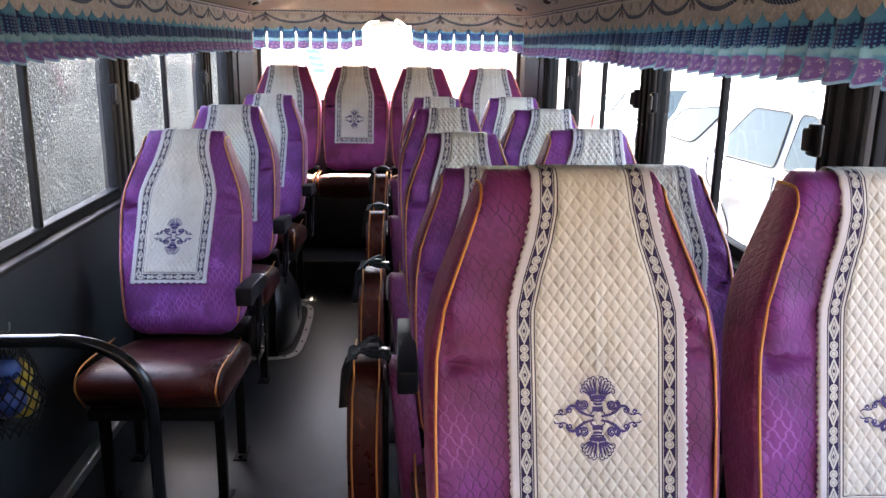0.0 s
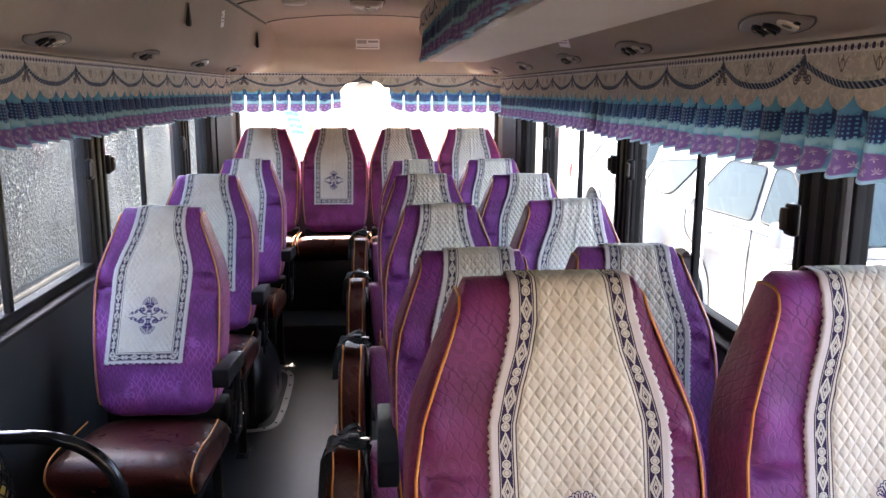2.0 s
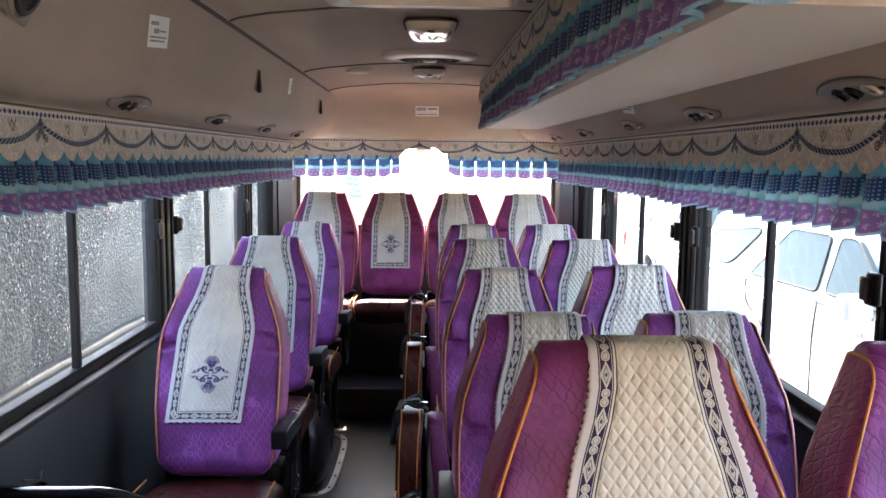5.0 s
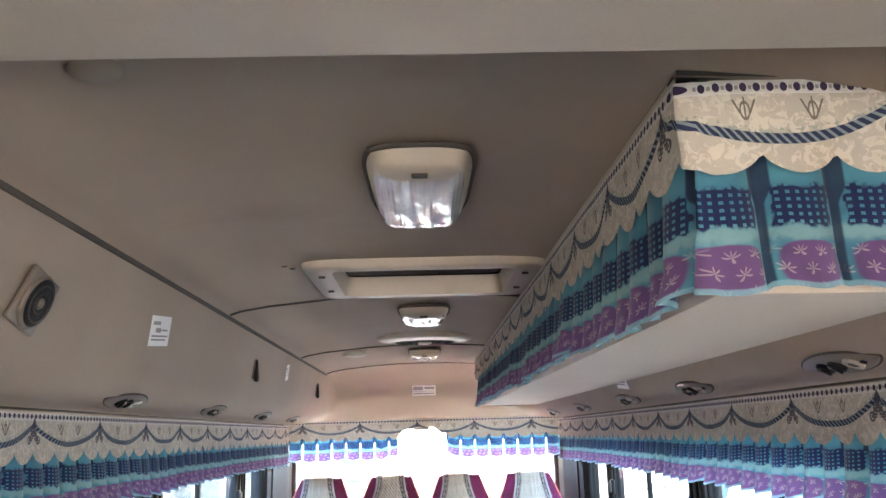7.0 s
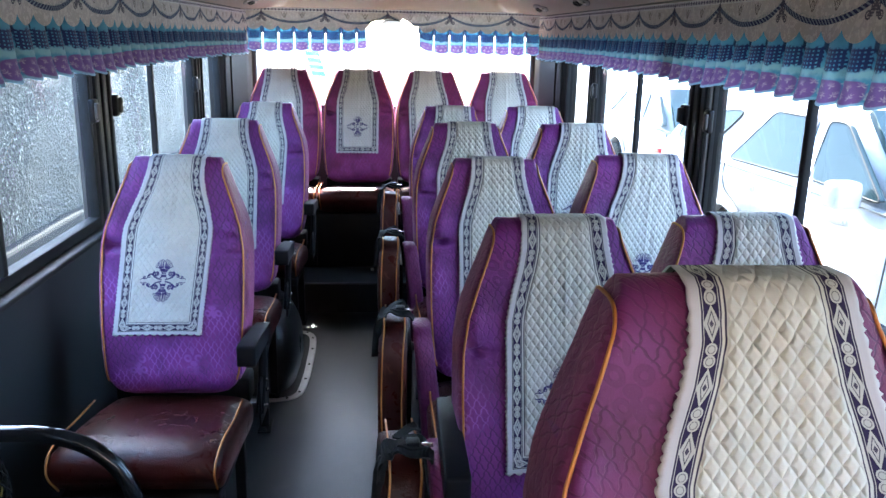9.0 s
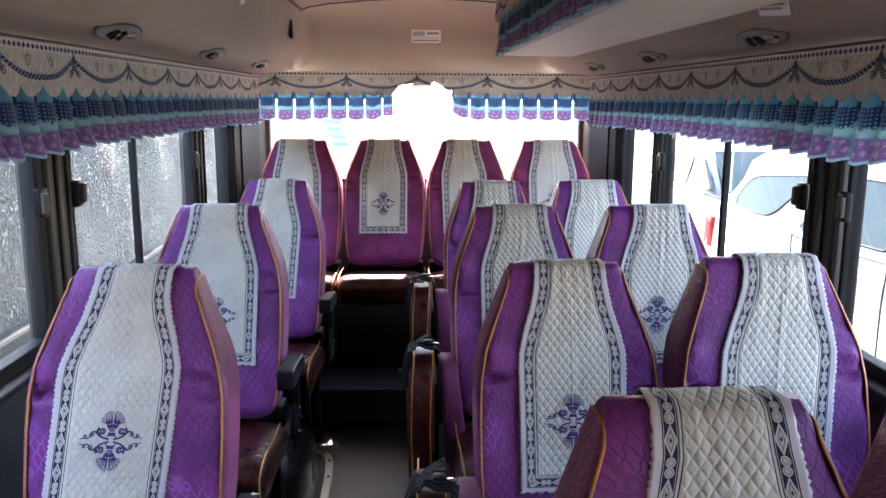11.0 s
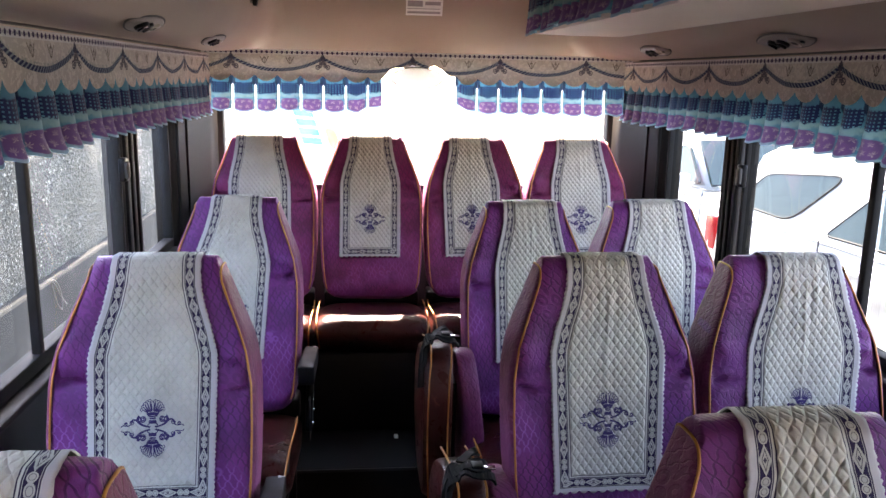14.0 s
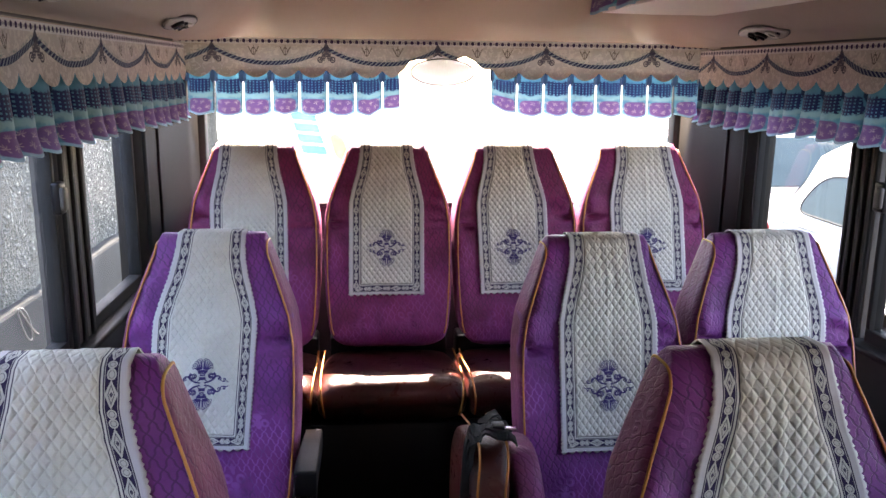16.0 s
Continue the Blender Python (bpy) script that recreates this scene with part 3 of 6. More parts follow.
def smooth_path(points, per=6):
    """Points on a smooth curve through the given ones."""
    p = [Vector(q) for q in points]
    p = [2 * p[0] - p[1], *p, 2 * p[-1] - p[-2]]
    out = []
    for a, b, c, d in zip(p, p[1:], p[2:], p[3:]):
        for k in range(per):
            t = k / per
            out.append(0.5 * (2 * b + (c - a) * t + (2 * a - 5 * b + 4 * c - d) * t * t + (3 * b - a - 3 * c + d) * t ** 3))
    out.append(p[-2])
    return out


def lerp(xs, ys, x):
    return float(np.interp(x, xs, ys))


def prism(profile, y0, y1, bm=None):
    """A closed x-z outline drawn out along y."""
    return loft([[(x, y0, z) for x, z in profile], [(x, y1, z) for x, z in profile]], True, True, bm)


def rounded(pts, r=0.05, n=5):
    """A polygon with rounded corners."""
    out, m = [], len(pts)
    for i, p in enumerate(pts):
        p, a, b = Vector(p), Vector(pts[i - 1]), Vector(pts[(i + 1) % m])
        u, v = p + (a - p).normalized() * min(r, (a - p).length * 0.45), p + (b - p).normalized() * min(r, (b - p).length * 0.45)
        out += [tuple(u.lerp(p, t).lerp(p.lerp(v, t), t)) for t in (k / n for k in range(n + 1))]
    return out


# ---- the shell of the bus ----
REAR, FRONT = 5.68, -1.30
structure("floor", box(-0.98, 0.98, FRONT, 4.69, -0.06, 0.0), FLOOR, "worn dark grey vinyl bus floor")
structure("platform", box(-0.98, 0.98, 4.69, REAR, -0.06, 0.155, 0.008), DARKTRIM, "raised black vinyl platform under the rear bench")
structure("trim", box(-0.55, 0.06, 4.683, 4.689, 0.148, 0.157), TRIM, "thin metal edge of the platform step")
# small white block added for a bright spot of unknown origin
solid("white_block", box(-0.132, -0.118, 4.900, 4.912, 0.156, 0.168, 0.001), PAPER, "tiny white block on the rear platform", "paper scrap")
PILLARS = {-1: [(0.66, 0.84), (1.99, 2.16), (3.37, 3.55), (4.72, 4.895)], 1: [(0.62, 0.80), (1.98, 2.16), (3.30, 3.48), (4.695, 4.825)]}
for sx, nm in ((-1, "wall_left"), (1, "wall_right")):
    a, b = sorted((sx * 0.945, sx * 1.0))
    structure(nm, box(a, b, FRONT, REAR, -0.06, 0.735), WALL, "dark grey vinyl side panel below the windows")
    structure(nm + "_upper", box(a, b, FRONT, REAR, 1.36, 1.9), TRIM, "grey panel above the windows")
    a, b = sorted((sx * 0.905, sx * 1.0))
    structure("trim", box(a, b, FRONT, 5.33, 0.735, 0.752, 0.006), RUBBER, "dark window ledge along the side wall")
    a, b = sorted((sx * 0.90, sx * 0.944))
    structure("baseboard", box(a, b, FRONT, 4.68, 0.0, 0.035, 0.006), STEEL, "scuffed metal strip along the floor edge")
    # the corner panel beside the rear window
    pr = [(sx * 1.0, 5.33), (sx * 0.940, 5.33), (sx * 0.922, 5.36), (sx * 0.905, 5.46), (sx * 0.845, 5.60), (sx * 0.815, REAR), (sx * 1.0, REAR)]
    if sx > 0:
        pr = pr[::-1]
    structure("corner_pillar", loft([[(x, y, 0.735) for x, y in pr], [(x, y, 1.55) for x, y in pr]]), DARKTRIM, "dark grey corner panel beside the rear window", True)
    for yy, rr in ((5.365, 0.008), (5.46, 0.006)):
        structure("trim", tube([(sx * (0.919 if yy < 5.4 else 0.903), yy, 0.75), (sx * (0.919 if yy < 5.4 else 0.903), yy, 1.46)], rr), RUBBER, "black rubber seal on the corner panel", True)
structure("wall_rear", box(-1.0, 1.0, REAR, REAR + 0.05, -0.06, 0.93), WALL, "dark panel below the rear window")
structure("wall_rear_upper", box(-1.0, 1.0, REAR, REAR + 0.05, 1.54, 1.9), TRIM)
structure("trim", box(-0.82, 0.82, REAR - 0.03, REAR - 0.001, 0.925, 0.945, 0.005), RUBBER, "black rubber seal under the rear window")
structure("wall_front", box(-1.0, 1.0, FRONT - 0.05, FRONT, -0.06, 0.72), DARKTRIM)
# two invented panels out of view that keep low front light off floor and cushions
structure("wall_light_block", box(-0.94, 0.94, -0.45, -0.41, 0.0, 0.88, 0.01), DARKTRIM, "unseen dark panel added to block low windscreen light")
structure("wall_light_block", box(-0.94, -0.29, 0.98, 1.02, 0.0, 0.94, 0.01), DARKTRIM, "unseen dark panel added to darken the front left floor")
structure("wall_front_upper", box(-1.0, 1.0, FRONT - 0.05, FRONT, 1.62, 1.9), TRIM)

# ceiling: a shallow vault with sloping sides, swept to the rear where it turns down to the rear window
HALF = [(0.0, 1.800), (0.15, 1.798), (0.27, 1.792), (0.45, 1.775), (0.53, 1.762), (0.560, 1.752), (0.572, 1.735), (0.590, 1.62), (0.622, 1.535), (0.67, 1.492), (0.75, 1.472), (0.944, 1.464)]


def roof_ring(y, drop):
    pts = [(-x, z) for x, z in HALF[:0:-1]] + HALF
    return [(x * (1 - 0.10 * drop), y, min(z, 1.80 - drop * 0.33 + 0.0) if drop else z) for x, z in pts]


rings = [roof_ring(y, 0) for y in (FRONT, 1.0, 2.395, 2.79, 4.0, 5.0, 5.28)]
for a in range(1, 9):
    t = a / 8
    rings.append(roof_ring(5.28 + 0.30 * math.sin(t * math.pi / 2), 1 - math.cos(t * math.pi / 2)))
bm = loft(rings, closed=False)
bmesh.ops.reverse_faces(bm, faces=bm.faces)
hole = [f for f in bm.faces if abs(f.calc_center_median().x) < 0.26 and 2.39 < f.calc_center_median().y < 2.80]
bmesh.ops.delete(bm, geom=hole, context="FACES")
top = loft([[(x, y, 1.9) for x, y, z in r] for r in (rings[0], [(x, REAR, z) for x, y, z in rings[0]])], closed=False, bm=bm)
structure("ceiling", bm, CEILING, "taupe cloth bus ceiling with sloping sides", True)
structure("roof", box(-1.0, 1.0, FRONT - 0.05, REAR + 0.05, 1.905, 1.93), TRIM)
# header panel over the front of the cabin
hp = [(-0.60, 1.738), (0.60, 1.738), (0.60, 1.80), (-0.60, 1.80)]
structure("header_panel", prism(hp[::-1], FRONT + 0.002, 1.22), CREAM, "pale moulded header panel across the bus ceiling", False)
# joints between the ceiling panels, and along the sides
for y in (2.90, 4.28, 5.27):
    structure("trim", tube([(x, y, z - 0.001) for x, z in [(-x, z) for x, z in HALF[5:0:-1]] + HALF[:6]], 0.005, 6), SHADOWBOX, "dark joint between the ceiling panels", True)
for sx in (-1, 1):
    structure("trim", tube([(sx * 0.566, y, 1.744) for y in (1.23, 2.5, 4.0, 5.27)], 0.006, 6), SHADOWBOX, "dark joint along the ceiling edge", True)
    structure("trim", tube([(sx * 0.83, y, 1.466) for y in (-1.2, 2.5, 5.4)], 0.003, 6), SHADOWBOX, "dark joint above the curtains", True)


# ---- side windows ----
def pane(parent, a, b, c, d, mat=GLASS):
    """A thin glass pane between four corners."""
    bm = bmesh.new()
    bm.faces.new([bm.verts.new(p) for p in (a, b, c, d)])
    ob = part("pane", bm, mat, parent, "clear dusty window glass", False)
    ob.visible_shadow = False
    return ob


def rail(parent, name, x, y0, y1, z0, z1, th, mat, bevel=0.003):
    return part(name, box(x - th, x + th, y0, y1, z0, z1, bevel), mat, parent)


def side_window(i, sx, y0, y1, split):
    w = tagged(new("window_%d" % i), "sliding bus window in a black rubber frame", "", "", "structure")
    x = sx * 0.958
    rail(w, "window_frame", x, y0, y1, 0.752, 0.785, 0.018, RUBBER)
    rail(w, "window_frame", x, y0, y1, 1.345, 1.375, 0.018, RUBBER)
    rail(w, "window_frame", x, y0, y0 + 0.015, 0.785, 1.345, 0.018, RUBBER)
    rail(w, "window_frame", x, y1 - 0.015, y1, 0.785, 1.345, 0.018, RUBBER)
    if split:
        rail(w, "divider", sx * 0.950, split - 0.012, split + 0.012, 0.785, 1.345, 0.010, RUBBER)
        spans = ((y0 + 0.015, split - 0.012, 0.966), (split + 0.012, y1 - 0.015, 0.954))
    else:
        spans = ((y0 + 0.015, y1 - 0.015, 0.96),)
    for a, b, xx in spans:
        pane(w, (sx * xx, a, 0.785), (sx * xx, b, 0.785), (sx * xx, b, 1.345), (sx * xx, a, 1.345), DUSTY if sx < 0 else TINTED)
    return w


def latch(w, sx, y, toward):
    """A window catch: a block with a finger grip."""
    x = sx * 0.931
    body = part("latch", box(x - 0.010, x + 0.010, y - 0.020, y + 0.020, 1.075, 1.145, 0.006), BLACK, w, "black plastic window catch")
    bm = box(x - sx * 0.014 - 0.006, x - sx * 0.014 + 0.006, y + toward * 0.010 - 0.012, y + toward * 0.010 + 0.012, 1.085, 1.135, 0.005)
    part("grip", bm, TRIM, body)


i = 1
for sx in (-1, 1):
    ps = PILLARS[sx]
    for y0, y1 in ps:
        a, b = sorted((sx * 0.938, sx * 1.0))
        nm = "pillar_left" if sx < 0 else "pillar_right"
        structure(nm, box(a, b, y0 + 0.02, y1 - 0.02, 0.752, 1.40, 0.004), TRIM, "dark window pillar with rubber seals")
        a, b = sorted((sx * 0.930, sx * 0.946))
        for yy in (y0 + 0.03, (y0 + y1) / 2, y1 - 0.03):
            structure("trim", box(a, b, yy - 0.009, yy + 0.009, 0.752, 1.39, 0.004), RUBBER, "black rubber seal on the window pillar")
    edges = [FRONT + 0.1] + [v for p in ps for v in p] + [5.33]
    for n, (y0, y1) in enumerate(zip(edges[::2], edges[1::2])):
        split = {0: None, 1: None, 2: 2.72, 3: 4.05, 4: None}[n] if n else None
        # this out-of-view opening is shut by an added panel to darken the floor nearby
        if sx < 0 and n == 1:
            structure("wall_window_block", box(-1.0, -0.945, y0 - 0.02, y1 + 0.02, 0.752, 1.36), WALL, "unseen dark panel added to shut out window light")
            continue
        w = side_window(i, sx, y0, y1, split)
        i += 1
        if n in (2, 3):
            latch(w, sx, y1 - 0.012, -1)
        if n in (2, 3):
            latch(w, sx, y0 + 0.012, 1)
w = tagged(new("window_%d" % i), "wide rear window, glaring with daylight", "", "", "structure")
for x in (-0.81, 0.81):
    part("window_frame", box(x - 0.012, x + 0.012, REAR - 0.02, REAR + 0.04, 0.945, 1.539, 0.004), RUBBER, w)
pane(w, (-0.80, REAR + 0.02, 0.932), (0.80, REAR + 0.02, 0.932), (0.80, REAR + 0.02, 1.539), (-0.80, REAR + 0.02, 1.539), FILMED)
for col, x, z, rx, rz, nm in (((0.010, 0.038, 0.075), -0.462, 1.17, 0.042, 0.075, "blue"), ((0.075, 0.055, 0.025), -0.36, 1.125, 0.024, 0.045, "yellow"), ((0.075, 0.042, 0.042), -0.425, 1.05, 0.045, 0.05, "red")):
    for k in range(4 if nm == "blue" else 1):
        n = 4 if nm == "blue" else 1
        z1 = z + rz - 2 * rz * k / n
        z0 = z1 - 2 * rz / n * (0.80 if n > 1 else 1.0)
        lean = lambda zz: x + (z - zz) * 0.30
        bm = bmesh.new()
        bm.faces.new([bm.verts.new((px, REAR + 0.016, pz)) for px, pz, _ in rounded([(lean(z0) - rx, z0 + 0.006, 0), (lean(z0) + rx, z0, 0), (lean(z1) + rx, z1, 0), (lean(z1) - rx, z1 + 0.006, 0)], 0.008 if n > 1 else 0.03)])
        ob = part("decal", bm, decal(nm + "_decal", col), w, "faded %s sticker on the rear glass" % nm, False)
        ob.visible_shadow = False
w = tagged(new("windscreen"), "large front windscreen of the bus", "", "", "structure")
pane(w, (-0.95, FRONT - 0.02, 0.72), (0.95, FRONT - 0.02, 0.72), (0.95, FRONT - 0.02, 1.62), (-0.95, FRONT - 0.02, 1.62))

# ---- wheel housing ----
arch = thing("wheel_housing", "black moulded wheel housing with a metal edge strip", "wheel housing", (0, 0, 0))
rings = []
for f in np.linspace(-1, 1, 25):
    yy = 4.06 + 0.33 * f
    hh = 0.012 + 0.335 * max(0.0, 1 - abs(f) ** 2.8) ** 0.5
    reach = 0.53 * (0.80 + 0.20 * max(0.0, 1 - abs(f) ** 4) ** 0.5)
    ring = [(-0.944, yy, 0.001)]
    for q in np.linspace(math.pi / 2, 0, 15):
        c, v = math.cos(q), math.sin(q)
        wr = 0.003 * noise.noise(Vector((c * 6, yy * 9, v * 6)))
        ring.append((-0.944 + reach * c ** 0.42 + wr, yy, 0.001 + hh * v ** 0.75 + wr * v))
    rings.append(ring)
part("cover", loft(rings), HOUSING, arch, "glossy black vinyl-covered dome")
rp = smooth_path([(-0.93, 3.690, 0), (-0.60, 3.690, 0), (-0.46, 3.695, 0), (-0.395, 3.74, 0), (-0.378, 3.88, 0), (-0.376, 4.06, 0), (-0.380, 4.26, 0), (-0.40, 4.38, 0), (-0.47, 4.425, 0), (-0.60, 4.43, 0), (-0.93, 4.43, 0)])
rings = []
for i, p in enumerate(rp):
    d = (rp[min(i + 1, len(rp) - 1)] - rp[max(i - 1, 0)]).normalized()
    o = Vector((d.y, -d.x, 0)) * 0.015
    rings.append([p - o + Vector((0, 0, 0.0005)), p + o + Vector((0, 0, 0.0005)), p + o * 0.8 + Vector((0, 0, 0.0045)), p - o * 0.8 + Vector((0, 0, 0.0045))])
strip = part("edge_strip", loft(rings), STEEL, arch, "worn silver metal strip", False)
for p in rp[4::5]:
    bm = bmesh.new()
    bmesh.ops.create_cone(bm, cap_ends=True, segments=10, radius1=0.006, radius2=0.003, depth=0.004, matrix=Matrix.Translation((p.x, p.y, 0.006)))
    part("rivet", bm, DARKTRIM, strip)

# ---- seats ----
WZ = (0.415, 0.425, 0.445, 0.48, 0.54, 0.62, 0.72, 0.80, 0.86, 0.91, 0.95, 1.00, 1.03)
WW = (0.118, 0.150, 0.173, 0.184, 0.191, 0.196, 0.198, 0.196, 0.185, 0.166, 0.149, 0.129, 0.117)
EXF, EXB = 7.0, 5.0


def seat_section(z):
    """Half width, half depth and middle of the backrest at a height."""
    w = lerp(WZ, WW, z)
    h = lerp((0.415, 0.43, 0.46, 0.62, 0.85, 0.98, 1.005, 1.02, 1.03), (0.020, 0.038, 0.050, 0.060, 0.058, 0.046, 0.040, 0.030, 0.012), z)
    front = (min(z, 1.0) - 0.72) * 0.268 - 0.012
    d = lerp((0.415, 0.46, 0.62, 0.85, 0.98, 1.03), (0.050, 0.050, 0.060, 0.058, 0.046, 0.046), z)
    return w, h, front + d


def bolster(z):
    """How far the side wings stand forward of the middle."""
    return lerp((0.42, 0.50, 0.62, 0.86, 0.96, 1.02), (0.0, 0.008, 0.018, 0.018, 0.006, 0.0), z)


def seat_front(x, z, lift=0.0, back=False):
    w, h, yc = seat_section(z)
    f = min(abs(x) / w, 1.0)
    if back:
        return Vector((x, yc + h * max(0.0, 1 - f ** EXB) ** (1 / EXB) + lift, z))
    return Vector((x, yc - h * max(0.0, 1 - f ** EXF) ** (1 / EXF) - lift - bolster(z) * f ** 2.5, z))


def seat_rim(z, deg, grow=0.0):
    """A point of the backrest's outline at a height: 270 degrees is the front, 90 the back."""
    w, h, yc = seat_section(z)
    c, s = math.cos(math.radians(deg)), math.sin(math.radians(deg))
    e = EXF if s < 0 else EXB
    x = (w * (0.985 if s < 0 else 0.985 + 0.05 * s ** 0.7) + grow) * math.copysign(abs(c) ** (2 / e), c)
    y = yc + (h + grow) * math.copysign(abs(s) ** (2 / e), s)
    if s < 0:
        y -= bolster(z) * min(abs(x) / w, 1.0) ** 2.5 * min(1.0, abs(s) * 4)
    return x, y, z


def backrest_mesh(seed=0.0):
    rings = []
    zs = list(np.linspace(0.415, 0.46, 6)) + list(np.linspace(0.48, 0.76, 15)) + list(np.linspace(0.772, 0.875, 22)) + list(np.linspace(0.885, 0.98, 11)) + [0.992, 1.003, 1.012, 1.020, 1.026, 1.030]
    degs = list(np.linspace(0, 178, 18)) + [183, 187, 191, 196, 201, 206, 212, 219, 228, 240, 255, 270, 285, 300, 312, 321, 328, 334, 339, 344, 349, 353, 357]
    for z in zs:
        w, h, yc = seat_section(z)
        ring = []
        for d in degs:
            x, y, _ = seat_rim(z, d)
            c, s = math.cos(math.radians(d)), math.sin(math.radians(d))
            wr = 0.0056 * noise.noise(Vector((x * 14, z * 16, s * 2 + seed * 7))) + 0.0030 * noise.noise(Vector((x * 40, z * 30, 7 + seed * 3)))
            edge = max(0.0, abs(x) / w - 0.55) * (1 - min(1.0, max(0.0, (abs(x) / w - 0.86) / 0.09))) * 1.5 * min(1.0, max(0.0, (abs(x) - 0.132) / 0.02))
            fold = 0.0055 * math.sin(z * 150 + abs(x) * 70 + 4 * noise.noise(Vector((x * 12, z * 9, 4)))) * math.exp(-((z - 0.88 - 0.02 * math.sin(seed * 5)) / 0.055) ** 2) * edge * 2.4
            pinch = fold + 0.050 * (1.25 + 0.3 * math.sin(seed * 3) if x < 0 else 0.9 + 0.4 * math.sin(seed * 4 + 1)) * math.exp(-((z - 0.832 - 0.016 * math.sin(seed * 2 + x * 9) + 0.10 * edge) / 0.008) ** 2) * edge - 0.026 * math.exp(-((z - 0.855) / 0.016) ** 2) * edge
            ring.append((x + wr * c, y + wr * s * 1.2 + (pinch if s < 0 else 0), z))
        rings.append(ring)
    return loft(rings)


SEAM_F, SEAM_B = 213, 140


def seam_points(sx, z0, z1, n=26):
    """Along the piped edge of the side gusset: up the front, over in an arch, down the back."""
    mid, half = (SEAM_F + SEAM_B) / 2, (SEAM_F - SEAM_B) / 2
    trace = [(z, SEAM_F) for z in np.linspace(z0, z1, n)][:-1]
    trace += [(z1 + 0.028 * math.sin(t), mid + half * math.cos(t)) for t in np.linspace(0, math.pi, 16)]
    trace += [(z, SEAM_B) for z in np.linspace(z1, z0, n)][1:]
    return [seat_rim(z, d if sx < 0 else 540 - d, 0.003) for z, d in trace]


def side_panel_mesh(sx):
    """The side gusset, a skin just proud of the backrest between its front and back seams."""
    mid, half = (SEAM_F + SEAM_B) / 2, (SEAM_F - SEAM_B) / 2
    rings = []
    for z in list(np.linspace(0.46, 0.985, 28)) + [0.992, 0.999, 1.005, 1.0095, 1.0125]:
        k = half * (math.sqrt(max(0.0, 1 - ((z - 0.985) / 0.028) ** 2)) if z > 0.985 else 1.0)
        rings.append([seat_rim(z, (mid + k - 2 * k * i / 8) if sx < 0 else 540 - (mid + k - 2 * k * i / 8), 0.0035) for i in range(9)])
    bm = loft(rings, closed=False)
    if sx > 0:
        bmesh.ops.reverse_faces(bm, faces=bm.faces)
    return bm


TOWEL_Z0 = 0.580
import collections

Cover = collections.namedtuple("Cover", "dx tilt top mid low seed")     # the cover's offset, lean (per metre), half widths, creases


def towel_half(z, c):
    if z > 0.83:
        return c.top + (c.mid - c.top) * lerp((0.83, 0.857, 0.90, 0.945, 0.985, 1.03), (1.0, 0.98, 0.70, 0.30, 0.07, 0.0), z)
    return lerp((0.58, 0.83), (c.low, c.mid), z)


def towel_off(z, c):
    return c.dx + c.tilt * (z - 0.72)


def towel_lift(x, z, run, edge, c):
    """How far the quilted cloth stands off the seat: pillows between diagonal stitches, creases and folds."""
    q = 0.0
    if edge > 0.034 and run > 0.034:
        q = (abs(math.sin(math.pi * (x / 0.0165 + run / 0.0225))) * abs(math.sin(math.pi * (x / 0.0165 - run / 0.0225)))
             ) ** 0.4
        if abs(x) < 0.066 and abs(z - 0.72) < 0.062:
            q *= 0.35
    side = 0.006 * noise.noise(Vector((run * 6, c.seed, 2)))
    crease = (0.0020 * math.exp(-((x - side) / 0.003) ** 2) - 0.0016 * math.exp(-((x - side - 0.014) / 0.004) ** 2)) * (1 if 0.20 < run < 0.40 else 0)
    fold = 0.0010 * math.sin(x * 230 + c.seed * 2 + 6 * noise.noise(Vector((x * 10, run * 5, c.seed)))) * min(1.0, max(0.0, (run - 0.26) / 0.12))
    return 0.0065 + 0.0022 * q + 0.0028 * noise.noise(Vector((x * 22, run * 7, c.seed * 3))) + crease + (fold if edge > 0.03 else 0)


